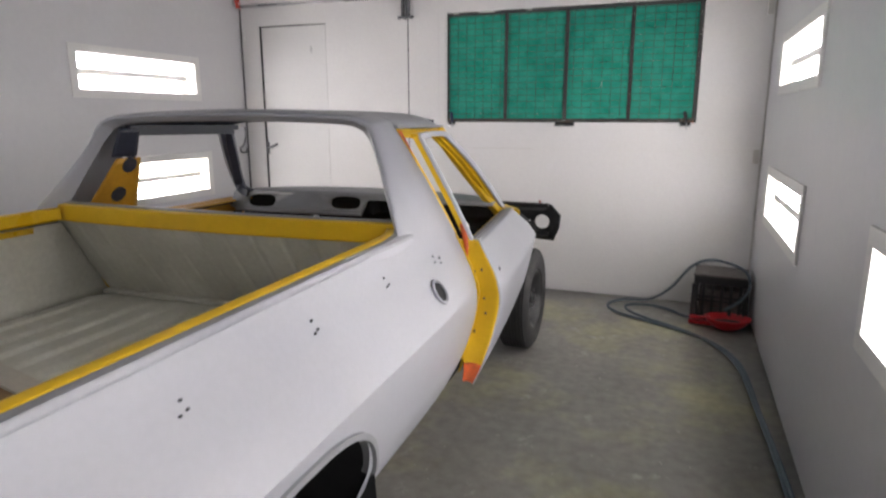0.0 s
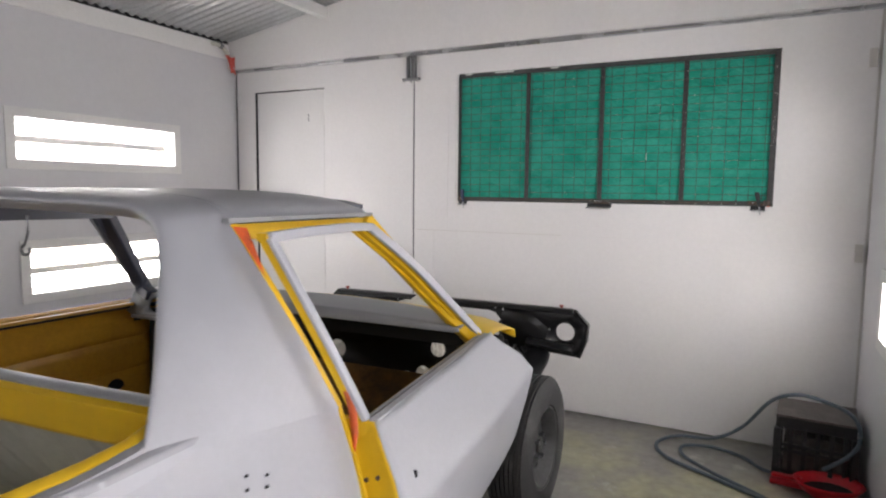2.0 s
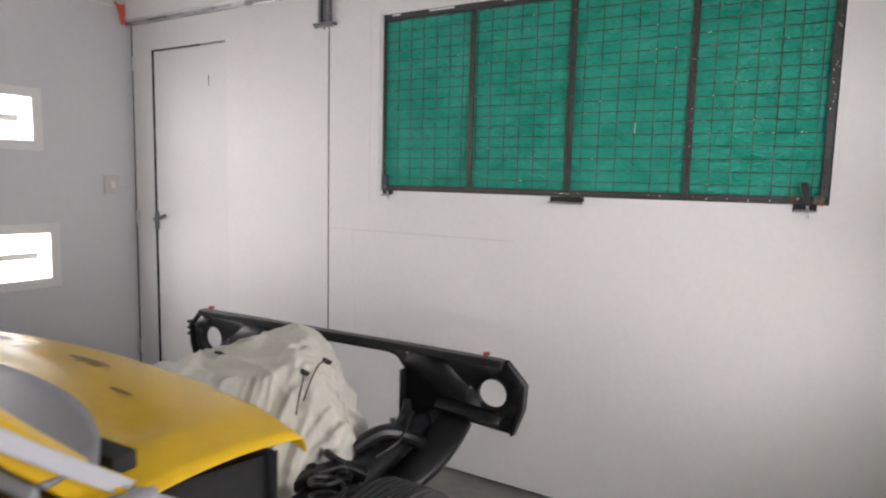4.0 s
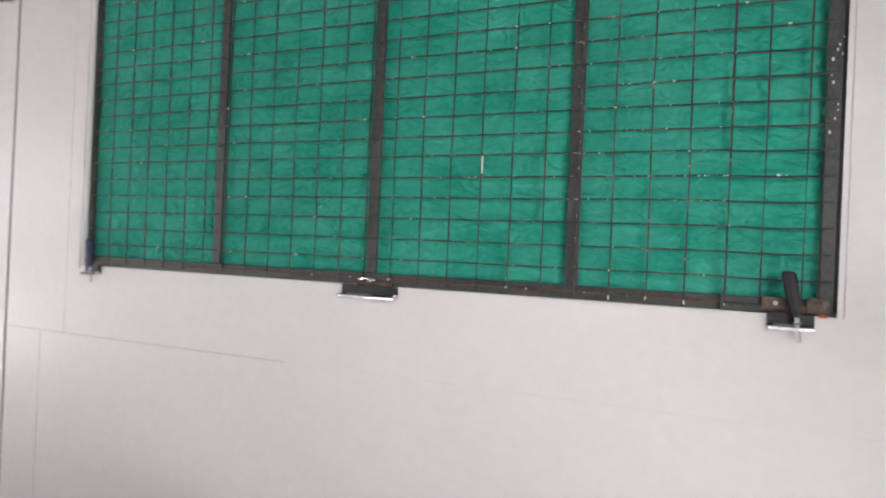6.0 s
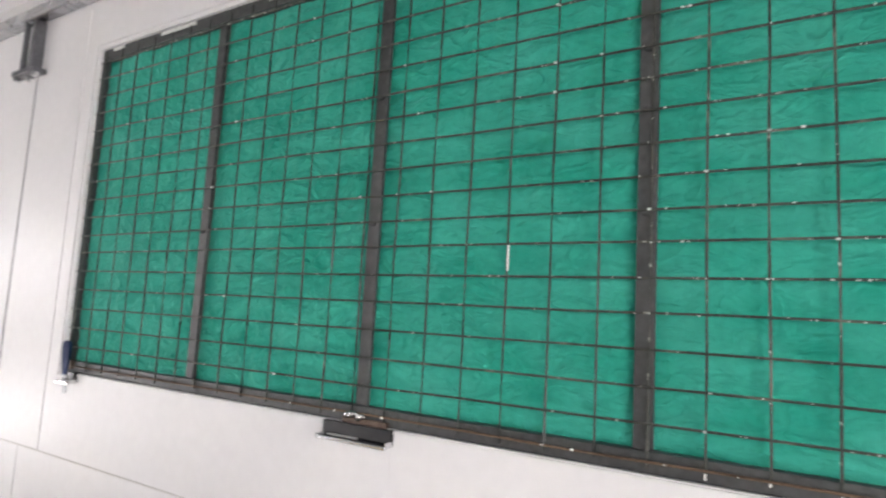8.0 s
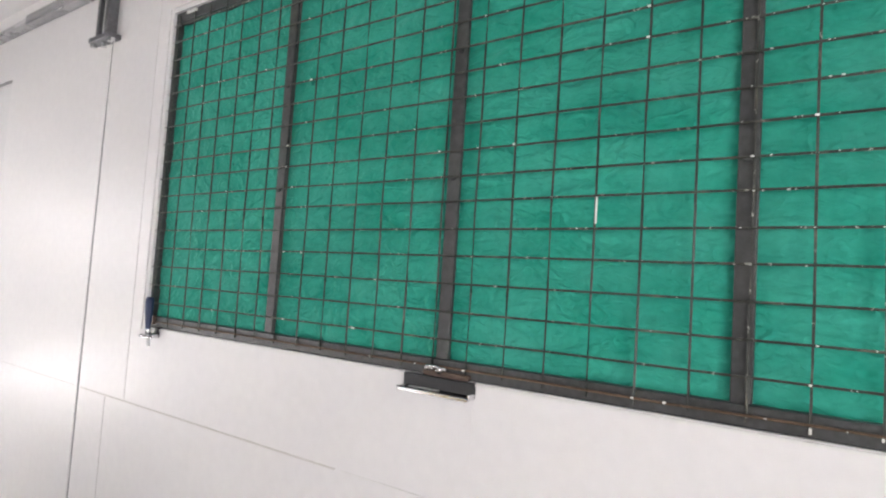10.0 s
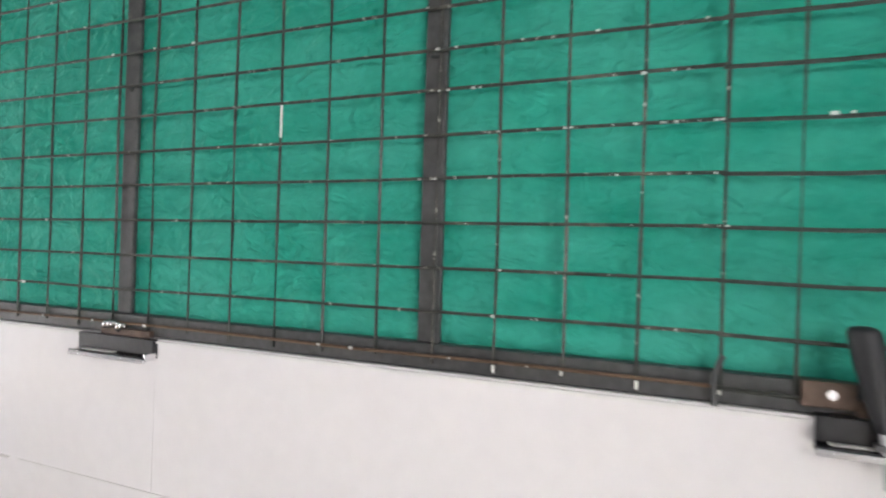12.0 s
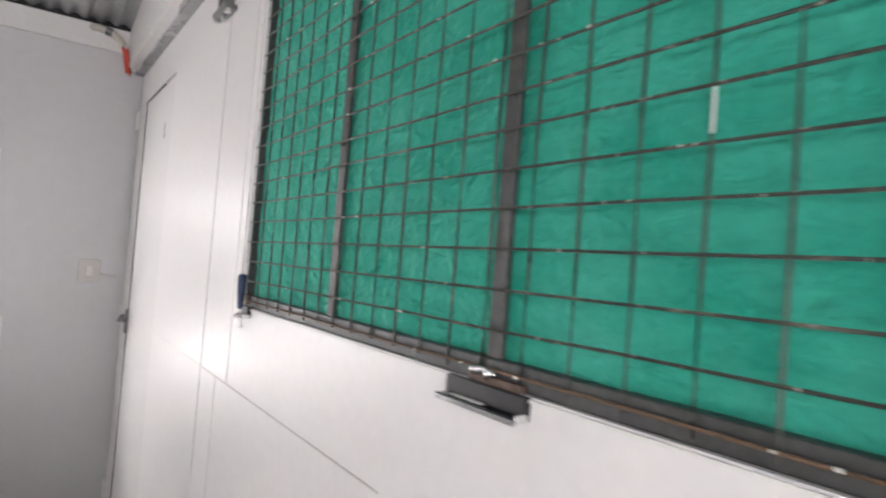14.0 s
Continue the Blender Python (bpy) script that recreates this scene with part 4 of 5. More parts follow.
# tray
part("headboard_rail", sheet(lambda s, t: ((2 * s - 1) * 0.715, 1.618 + (0.004 if t < 0.8 else 0.024) - 0.03 * (1 - (2 * s - 1) ** 2), line([(0, 1.058), (0.75, 1.118), (0.9, 1.126), (1, 1.126)], t)), 24, 12), "yellow", car, "yellow tray headboard rail", solid=0.004)
part("window_sill", sheet(lambda s, t: ((2 * s - 1) * 0.72, 1.640 + 0.045 * t - 0.03 * (1 - (2 * s - 1) ** 2), 1.126 + 0.004 * math.sin(math.pi * t)), 24, 6), "grey", car, "grey rear window sill", solid=0.01)
part("window_sill", sheet(lambda s, t: ((2 * s - 1) * 0.70, 1.684 + 0.03 * t - 0.03 * (1 - (2 * s - 1) ** 2), 1.124 - 0.10 * t), 12, 4), "grey", car, "grey inner sill")


def headboard(s, t):
    e = 2 * s - 1
    rib = -0.005 * (1 if (s * 13) % 1 < 0.10 else 0)
    return (e * 0.745, 1.636 - 0.03 * (1 - e * e) * (1 - t) + 0.225 * t ** 1.1 - rib, 1.060 - 0.36 * t)


part("headboard", sheet(headboard, 156, 14), "tray", car, "ribbed grey-green tray headboard", smooth=0.4)


def tray_floor(s, t):
    u = -0.755 + 1.51 * s
    rib = 0.5 + 0.5 * math.tanh(5 * math.sin(2 * math.pi * u / 0.125))
    return (u, TAIL + 0.03 + t * (1.852 - TAIL - 0.03), 0.698 + 0.013 * rib * min(1, (1 - t) * 22))


part("tray_floor", sheet(tray_floor, 144, 30), "tray", car, "ribbed grey-green tray floor", smooth=0.6)
part("floor_fillet", sweep(bmesh.new(), [(-0.745, 1.835, 0.712), (0, 1.835, 0.712), (0.745, 1.835, 0.712)], rect(0.05, 0.018)), "tray", car, bevel=0.006)
for sgn in (1, -1):
    bm = sheet(lambda s, t: (sgn * (0.703 + 0.05 * t), TAIL + 0.02 + s * (1.60 + 0.24 * t - TAIL), 1.050 - 0.35 * t), 8, 8)
    part("tray_side", bm, "tray", car, "grey-green inner tray side", solid=0.004)
    lip = [(sgn * 0.7225, TAIL, 1.082), (sgn * 0.7225, 0.5, 1.082), (sgn * 0.7225, 1.47, 1.084), (sgn * 0.716, 1.55, 1.086), (sgn * 0.694, 1.612, 1.088)]
    bm = bmesh.new()
    sweep(bm, lip, [(-0.013, -0.026), (0.019, -0.022), (0.020, 0.018), (0.014, 0.022), (-0.008, 0.024), (-0.013, 0.018)])
    part("tray_rail", bm, "yellow", car, "yellow tray side rail", bevel=0.003)
    bm = sheet(lambda s, t: (sgn * (0.7075 + 0.001 * t), TAIL + s * (1.612 - TAIL), 1.092 - 0.036 * t), 6, 3)
    part("rail_lip", bm, "yellow", car, "yellow inner lip of the tray rail", solid=0.002)
    bm = sheet(lambda s, t: (sgn * (0.697 + 0.006 * t), TAIL + s * (1.50 - TAIL), 1.050 - 0.024 * t), 6, 3)
    part("rail_lip", bm, "yellow", car, "lower yellow flange of the tray rail", solid=0.002)
    cap = [(sgn * 0.752, TAIL, 1.097), (sgn * 0.752, 0.5, 1.097), (sgn * 0.752, 1.44, 1.098), (sgn * 0.745, 1.53, 1.102), (sgn * 0.722, 1.60, 1.106)]
    # upward-facing shoulder, drawn grey for its shade
    part("rail_cap", sweep(bmesh.new(), cap, [(-0.014, -0.012), (0.0115, -0.018), (0.013, -0.010), (0.008, 0.002), (-0.014, 0.004)] if sgn > 0 else [(-0.0115, -0.018), (0.014, -0.012), (0.014, 0.004), (-0.008, 0.002), (-0.013, -0.010)]), "roofgrey", car, "shoulder along the tray, shaded in its colour", smooth=1)
part("tailgate", boxes(((-0.74, TAIL - 0.04, 0.52), (0.74, TAIL + 0.01, 1.09))), "primer", car, "white primed tailgate", bevel=0.012)

# cab inside
part("floor_pan", sheet(lambda s, t: ((2 * s - 1) * 0.74, 1.86 + t * 1.32, 0.50 + 0.14 * math.exp(-((2 * s - 1) / 0.16) ** 2) + 0.012 * math.sin(t * 22) * (abs(2 * s - 1) > 0.25)), 40, 24), "pan", car, "stained brown floor pan")
part("cab_back", sheet(lambda s, t: ((2 * s - 1) * 0.73, 1.765 + 0.19 * t, 1.02 - 0.5 * t), 8, 6), "yellow", car, "yellow cab back panel")
dash = plate([(-0.745, 0.965), (-0.70, 0.95), (0.06, 0.955), (0.085, 1.030), (0.72, 1.028), (0.745, 1.032), (0.74, 1.045), (0.30, 1.060), (-0.30, 1.060), (-0.73, 1.045)],
             [[(c + 0.086 * math.copysign(abs(math.cos(k * math.pi / 12)) ** 0.7, math.cos(k * math.pi / 12)), 1.004 + 0.008 * (c > -0.3) + 0.033 * math.copysign(abs(math.sin(k * math.pi / 12)) ** 0.7, math.sin(k * math.pi / 12))) for k in range(24)] for c in (-0.545, -0.040)], lambda a, b: (a, 2.70 + (b - 0.90) * 0.35, b))
dashboard = part("dashboard", dash, "grey", car, "bare grey steel dashboard with oval openings", solid=0.012)
part("dash_top", sheet(lambda s, t: ((2 * s - 1) * 0.745, 2.755 + (0.075 + 0.15 * (1 - (2 * s - 1) ** 4)) * t, 1.047 + 0.017 * (1 - (2 * s - 1) ** 2) + 0.007 * math.sin(2.4 * t)), 20, 8), "grey", car, "grey dash top", solid=0.006)
# solid black boxes supply the darkness behind the dash
part("dash_shade_box", boxes(((-0.73, 2.86, 0.955), (0.73, 2.90, 1.04)), ((0.08, 2.765, 0.955), (0.10, 2.86, 1.025))), "shadowblack", car, "black boxes standing in for the shade behind the dash")
part("dash_edge", sweep(bmesh.new(), [(-0.70, 2.706, 0.953), (0.06, 2.706, 0.958)], rect(0.025, 0.014)), "grey", car, bevel=0.004)
fw = plate([(-0.74, 0.46), (0.74, 0.46), (0.74, 0.925), (-0.74, 0.925)],
           [oval(0.462, 0.838, 0.034), oval(-0.487, 0.812, 0.042, 0.048), oval(0.322, 0.690, 0.036), oval(0.398, 0.722, 0.036), oval(-0.02, 0.785, 0.04)],
           lambda a, b: (a, 3.20, b))
part("firewall", fw, "shadowblack", car, "black firewall with round holes", solid=0.006)
part("toe_board", sheet(lambda s, t: ((2 * s - 1) * 0.70, 2.86 + 0.33 * t, 0.535 + 0.19 * t ** 1.3 + 0.10 * math.exp(-((2 * s - 1) / 0.16) ** 2) * (1 - t)), 24, 8), "pan", car, "stained brown toe board")
for sgn in (1, -1):
    # black sheets close the see-through gap and darken the footwell
    bm = sheet(lambda s, t: (sgn * (0.735 - 0.02 * t), 2.80 + 0.41 * s, 0.47 + (0.50 - 0.06 * s) * t), 6, 6)
    part("kick_panel", bm, "shadowblack", car, "kick panel beside the firewall, black in place of shade", solid=0.004)
bm = tube([(0.0, 1.862, 1.42), (0.002, 1.86, 1.38), (-0.01, 1.859, 1.35)], 0.003, 6)
tube(curve_points([(-0.01, 1.859, 1.35), (-0.024, 1.859, 1.34), (-0.018, 1.859, 1.325), (0.004, 1.859, 1.328), (0.008, 1.859, 1.343)], 4), 0.004, 6, bm)
part("wire_hook", bm, "steel", car, "thin wire hook hanging under the roof")

# cowl in front of the windscreen opening


def cowl_skin(s, t):
    e = 2 * s - 1
    v = 2.84 + 0.11 * (1 - e * e) + t * (0.40 - 0.06 * (1 - e * e)) 
    dome = 0.035 * (1 - e * e)
    drop = -0.05 * t ** 2.2 - 0.02 * max(0, abs(e) - 0.85) / 0.15
    well = -0.016 * math.exp(-((t - 0.25) / 0.13) ** 2) * (abs(e) < 0.8)
    return (e * (0.80 - 0.03 * t), v, 1.015 + dome + drop + well)


cowl = part("cowl", sheet(cowl_skin, 48, 22), "yellow", car, "glossy yellow cowl panel", smooth=1.5, solid=0.003)
part("cowl_flange", sheet(lambda s, t: Vector(cowl_skin(s, 1.0)) + Vector((0, 0.012 * math.sin(math.pi * t / 2), -0.035 * t)), 32, 4), "yellow", car, "folded yellow cowl edge", solid=0.003)
for e0, e1, t0, w in ((0.16, 0.36, 0.62, 0.030), (-0.36, -0.16, 0.62, 0.030), (0.52, 0.62, 0.42, 0.010), (-0.62, -0.52, 0.42, 0.010)):
    bm = sheet(lambda s, t: Vector(cowl_skin((e0 + (e1 - e0) * s + 1) / 2, t0 + (t - 0.5) * w * 2.5 * (1 - (2 * s - 1) ** 4) + 0.02 * s)) + Vector((0, 0, 0.0022)), 10, 4)
    part("cowl_slot", bm, "pan", cowl, "dark pressed slot")


# doors
def door_body(sgn, parent):
    hinge = Vector((sgn * 0.80, 3.03, 0))

    def skin(s, t):
        z = 0.535 + (1.012 - 0.535) * t
        a, b = line(REAR_EDGE, z) + 0.006, line(FRONT_EDGE, z)
        v = a + (b - a) * s
        taper = 0.012 * max(0, s - 0.6) / 0.4
        return Vector((sgn * (soft_u(z, max(0, 1 - s / 0.35)) - taper), v, z)) - hinge
    part("outer_skin", sheet(skin, 40, 34), "primer", parent, "white primer door skin", smooth=0.9, solid=-0.004 if sgn > 0 else 0.004)
    face = lambda s, t: skin(0, t) + Vector((-sgn * (0.001 + 0.125 * s * (0.30 + 0.70 * min(1, t / 0.30))), 0.012 * math.sin(math.pi * s) + 0.012 * s, 0))
    part("shut_face", sheet(lambda s, t: face(s, 0.10 + 0.90 * t), 10, 30), "yellow", parent, "yellow rear shut face", smooth=0.9, solid=0.003)
    part("shut_face", sheet(lambda s, t: face(s, 0.10 * t), 10, 6), "orange", parent, "orange primer foot of the shut face", smooth=0.9, solid=0.003)
    for s, t in ((0.35, 0.78), (0.45, 0.56), (0.35, 0.44), (0.55, 0.30), (0.6, 0.76)):
        p = face(s, t)
        bm = bmesh.new()
        sweep(bm, [p + Vector((0, 0.002, 0)), p - Vector((0, 0.0045, 0))], ring(0.0048, 10))
        part("screw_hole", bm, "rust", parent)
    inner = lambda s, t: skin(0.03 + 0.94 * s, 0.03 + 0.94 * t) * 1.0 + Vector((-sgn * 0.085 - sgn * (side_u(0.535 + 0.477 * t) - 0.86) * 0.7, 0, 0)) + Vector((sgn * 0.006 * (1 if 0.30 < t < 0.36 or 0.62 < t < 0.66 else 0), 0, 0))
    # far door takes the yellow with shade mixed into it
    part("inner_panel", sheet(inner, 24, 40), "yellow" if sgn > 0 else "shadeyellow", parent, "yellow inner door panel", smooth=0.5, solid=0.003)
    for s, t, r in ((0.88, 0.66, 0.030), (0.45, 0.28, 0.012), (0.55, 0.26, 0.012), (0.7, 0.2, 0.04), (0.3, 0.5, 0.02)):
        p = inner(s, t)
        bm = bmesh.new()
        sweep(bm, [p + Vector((sgn * 0.004, 0, 0)), p - Vector((sgn * 0.004, 0, 0))], ring(r, 16), up=(0, 1, 0))
        part("access_hole", bm, "shadowblack", parent)
    p = inner(0.84, 0.83)
    part("slot", boxes((p - Vector((0.004, 0.04, 0.011)), p + Vector((0.004, 0.04, 0.011)))), "shadowblack", parent, "rectangular slot in the inner panel")
    p = skin(0.0, 1.0)
    part("belt_cap", boxes((p - Vector((0.075 if sgn > 0 else -0.006, -0.003, 0.05)), p + Vector((-0.006 if sgn > 0 else 0.075, 0.022, -0.002)))), "yellow", parent, "yellow end of the belt line", bevel=0.003)
    # belt line
    belt_o = [Vector((sgn * (side_u(1.01) - 0.004 - 0.02 * k / 6), 1.995 + 0.875 * k / 6, 1.012 - 0.008 * k / 6)) - hinge for k in range(7)]
    part("belt_edge", sweep(bmesh.new(), belt_o, rect(0.020, 0.010)), "primer" if sgn > 0 else "shadeyellow", parent, "belt line edge", bevel=0.002)
    part("belt_edge", sweep(bmesh.new(), [p - Vector((sgn * 0.020, 0, 0.004)) for p in belt_o], rect(0.010, 0.012)), "grey" if sgn > 0 else "shadeyellow", parent, "inner belt edge")
    part("belt_edge", sweep(bmesh.new(), [p - Vector((sgn * (0.062 if sgn < 0 else 0.040), 0, 0.006 if sgn < 0 else 0.020)) for p in belt_o], rect(0.022 if sgn < 0 else 0.011, 0.011)), "shadeyellow" if sgn < 0 else "yellow", parent)
    part("window_slot", sweep(bmesh.new(), [p - Vector((sgn * (0.040 if sgn < 0 else 0.030), 0, 0.02 if sgn < 0 else 0.030)) for p in belt_o], rect(0.034 if sgn < 0 else 0.016, 0.008)), "shadowblack", parent, "dark window slot")
    # window frame
    P = lambda u, v, z: Vector((sgn * u, v, z)) - hinge
    rear = [P(0.780, 2.000, 1.012), P(0.725, 1.977, 1.139), P(0.667, 1.951, 1.265), P(0.606, 1.925, 1.392)]
    top = [P(0.604, 1.925, 1.392), P(0.592, 2.10, 1.395), P(0.578, 2.30, 1.393), P(0.566, 2.44, 1.386)]
    fore = [P(0.566, 2.44, 1.386), P(0.645, 2.572, 1.265), P(0.714, 2.717, 1.125), P(0.758, 2.862, 1.004)]
    out = Vector((sgn, 0, 0))
    for nm, pts, w, d in (("rear", rear, 0.019, 0.020), ("top", top, 0.022, 0.026), ("fore", fore, 0.026, 0.06 if sgn > 0 else 0.02)):
        fr = part("window_frame", sweep(bmesh.new(), curve_points(pts, 5), rect(w, 0.012), up=out), "primer", parent, "white primed window frame", bevel=0.002)
        pos = [q - out * d * 0.5 - out * 0.006 for q in curve_points(pts, 5)]
        bm = sweep(bmesh.new(), pos, rect(w * 0.72, d), up=out)
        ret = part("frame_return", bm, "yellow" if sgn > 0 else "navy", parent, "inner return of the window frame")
        if nm == "fore" and sgn > 0:
            for k in (0.35, 0.85):
                rib = [q - out * (0.006 + d * k) for q in curve_points(pts, 5)]
                part("frame_rib", sweep(bmesh.new(), rib, rect(w * 0.72 + 0.012, 0.010), up=out), "yellow", ret, bevel=0.003)
    if sgn > 0:
        post = [(0.746, 1.986, 1.125, 0.005), (0.760, 1.991, 1.08, 0.016), (0.775, 1.9965, 1.025, 0.020), (0.780, 1.990, 0.985, 0.016), (0.781, 1.976, 0.955, 0.004)]
        strip = lambda s, t: [P(a - 0.009 - wd * t, b - 0.0095, c) for a, b, c, wd in [[line([(i / 4, q[k]) for i, q in enumerate(post)], s) for k in range(4)]]][0]
        part("primer_patch", sheet(strip, 16, 2), "orange", parent, "orange primer sliver on the post", solid=0.0015)
        p = skin(0.075, (0.893 - 0.535) / 0.477)
        bm = bmesh.new()
        sweep(bm, [p - out * 0.004, p + out * 0.0055], [(0.004 * math.cos(k * math.pi / 5), 0.013 * math.sin(k * math.pi / 5)) for k in range(10)], up=(0, 0, 1))
        part("lock_slot", bm, "shadowblack", parent, "empty door lock slot")
        patch = lambda s, t: skin(0.13 + 0.09 * s, 0.79 + 0.14 * t) + out * (0.0046 - 0.004 * (abs(2 * s - 1) ** 3 + abs(2 * t - 1) ** 3))
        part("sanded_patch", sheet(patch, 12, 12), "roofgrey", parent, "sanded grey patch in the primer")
    return hinge


for sgn, turn in ((1, 4.0), (-1, 0.0)):
    d = new("door")
    d.parent = car
    d["label"] = "white primer door standing ajar, yellow inside" if sgn > 0 else "closed primer door, yellow inside"
    d.matrix_basis = pose(sgn * 0.80, 3.03, 0, 0, 0, turn)
    door_body(sgn, d)

# front structure
rad_out = [(-0.770, 0.832), (-0.45, 0.835), (0.45, 0.835), (0.770, 0.832), (0.845, 0.755), (0.838, 0.66), (0.800, 0.560), (0.58, 0.575), (0.45, 0.47), (0.40, 0.34), (-0.40, 0.34), (-0.45, 0.47), (-0.58, 0.575), (-0.80, 0.56), (-0.838, 0.66), (-0.845, 0.755)]
opening = [(-0.335, 0.49), (-0.30, 0.42), (0.30, 0.42), (0.335, 0.49), (0.335, 0.735), (0.30, 0.775), (0.26, 0.785), (-0.26, 0.785), (-0.30, 0.775), (-0.335, 0.735)]
holes = [opening]
for sgn in (1, -1):
    holes += [oval(sgn * 0.712, 0.700, 0.052, n=28), oval(sgn * 0.622, 0.705, 0.006, n=8), oval(sgn * 0.300, 0.803, 0.006, n=8), oval(sgn * 0.345, 0.797, 0.006, n=8)]
rad = part("radiator_support", plate(rad_out, holes, lambda a, b: (a, 4.345, b)), "black", car, "satin black radiator support panel", solid=0.006)
part("top_bar", sweep(bmesh.new(), [(-0.76, 4.310, 0.826), (-0.40, 4.305, 0.829), (0.40, 4.305, 0.829), (0.76, 4.310, 0.826)], rect(0.045, 0.028)), "black", rad, "black folded top bar", bevel=0.004)
for sgn in (1, -1):
    bm = boxes(((min(sgn * 0.337, sgn * 0.345), 4.300, 0.49), (max(sgn * 0.337, sgn * 0.345), 4.3445, 0.735)))
    part("upright", bm, "black", rad, "black upright flange", bevel=0.003)
    bm = sheet(lambda s, t: (sgn * (0.50 + 0.26 * s), 4.337 - 0.05 * math.sin(math.pi * min(t * 1.3, 1)), 0.645 - 0.05 * t - 0.02 * s), 8, 8)
    part("lamp_shelf", bm, "black", rad, "pressed shelf below the lamp hole", solid=0.006)
    bm = lathe([(0.052, 0), (0.056, -0.006), (0.060, 0.0)], 28)
    bmesh.ops.rotate(bm, verts=bm.verts[:], cent=(0, 0, 0), matrix=Matrix.Rotation(math.pi / 2, 3, "Z"))
    bmesh.ops.translate(bm, verts=bm.verts[:], vec=(sgn * 0.712, 4.3375, 0.700))
    part("hole_rim", bm, "black", rad)
    part("end_cap", sweep(bmesh.new(), [(sgn * 0.772, 4.32, 0.826), (sgn * 0.838, 4.32, 0.754), (sgn * 0.832, 4.32, 0.665), (sgn * 0.797, 4.32, 0.567)], rect(0.012, 0.03), up=(0, 1, 0)), "black", rad, bevel=0.003)
    bm = tube([(sgn * 0.695, 4.31, 0.838), (sgn * 0.695, 4.31, 0.852)], 0.006, 8)
    box(bm, (sgn * 0.695 - 0.010, 4.300, 0.849), (sgn * 0.695 + 0.010, 4.320, 0.859))
    part("bump_stop", bm, "dullred", rad, "small red bonnet stop", bevel=0.002)
for k in range(3):
    part("clip", boxes(((-0.862, 4.31, 0.70 + 0.03 * k), (-0.84, 4.335, 0.712 + 0.03 * k))), "black", rad)
# chassis legs, inner guards, crossmember
for sgn in (1, -1):
    part("chassis_leg", sweep(bmesh.new(), curve_points([(sgn * 0.44, 3.15, 0.44), (sgn * 0.43, 3.5, 0.48), (sgn * 0.42, 3.9, 0.47), (sgn * 0.42, 4.32, 0.44)], 4), rect(0.075, 0.11)), "black", car, "black chassis leg", bevel=0.01)
    bm = sweep(bmesh.new(), curve_points([(sgn * 0.37, 4.31, 0.60), (sgn * 0.40, 4.24, 0.55), (sgn * 0.43, 4.10, 0.54), (sgn * 0.40, 3.96, 0.50)], 6), rect(0.035, 0.09))
    part("guard_brace", bm, "black", car, "black inner guard brace", bevel=0.012)
    bm = sweep(bmesh.new(), curve_points([(sgn * 0.47, 4.33, 0.58), (sgn * 0.52, 4.28, 0.53), (sgn * 0.55, 4.16, 0.46), (sgn * 0.52, 4.02, 0.40)], 6), rect(0.05, 0.05))
    part("guard_brace", bm, "black", car, "black outer guard brace", bevel=0.011)
    bm = bmesh.new()
    bmesh.ops.create_icosphere(bm, subdivisions=3, radius=0.052, matrix=Matrix.Translation((sgn * 0.45, 4.08, 0.585)) @ Matrix.Diagonal((1.0, 0.9, 0.55, 1)))
    part("mount", bm, "black", car, "black rubber mount")
    part("mount_bolt", tube([(sgn * 0.45, 4.08, 0.60), (sgn * 0.45, 4.08, 0.635)], 0.010, 6), "steel", car)
    part("brake_line", tube(curve_points([(sgn * 0.46, 4.20, 0.62), (sgn * 0.49, 4.14, 0.64), (sgn * 0.50, 4.05, 0.58), (sgn * 0.47, 3.95, 0.55)], 6), 0.006, 6), "black", car, "thin black brake line")
    bm = tube(curve_points([(sgn * 0.38, 3.95, 0.56), (sgn * 0.44, 4.03, 0.60), (sgn * 0.50, 4.12, 0.56), (sgn * 0.52, 4.22, 0.48)], 6), 0.026, 10)
    part("control_arm", bm, "black", car, "black suspension arm")
    part("control_arm", tube([(sgn * 0.42, 3.62, 0.38), (sgn * 0.64, 3.62, 0.33)], 0.03, 10), "black", car, "black suspension arm")
    part("spring", tube([(sgn * (0.53) + 0.05 * math.cos(k * 0.8), 3.62 + 0.05 * math.sin(k * 0.8), 0.36 + 0.006 * k) for k in range(48)], 0.007, 6), "black", car, "black coil spring")
part("crossmember", sweep(bmesh.new(), [(-0.45, 3.62, 0.38), (0, 3.62, 0.34), (0.45, 3.62, 0.38)], rect(0.14, 0.08)), "black", car, "black crossmember", bevel=0.01)
part("engine", boxes(((-0.26, 3.45, 0.40), (0.0, 3.98, 0.60)), ((-0.20, 3.66, 0.58), (0.04, 3.98, 0.70))), "black", car, "black engine block under the sheet", bevel=0.02)
beam = [(0.430, 4.33, 0.535), (0.435, 4.20, 0.540), (0.435, 4.08, 0.525), (0.44, 3.92, 0.505), (0.43, 3.70, 0.48)]
part("inner_guard", sweep(bmesh.new(), curve_points(beam, 6), [(0.060 * a, 0.045 * b) for a, b in ring(1, 14)]), "black", car, "bulky black inner guard", smooth=1.2)
lobe = [(0.555, 4.335, 0.560), (0.565, 4.24, 0.530), (0.555, 4.12, 0.485), (0.52, 3.99, 0.44)]
part("inner_guard", sweep(bmesh.new(), curve_points(lobe, 6), [(0.075 * a, 0.035 * b) for a, b in ring(1, 14)]), "black", car, "curved black guard edge", smooth=1.2)
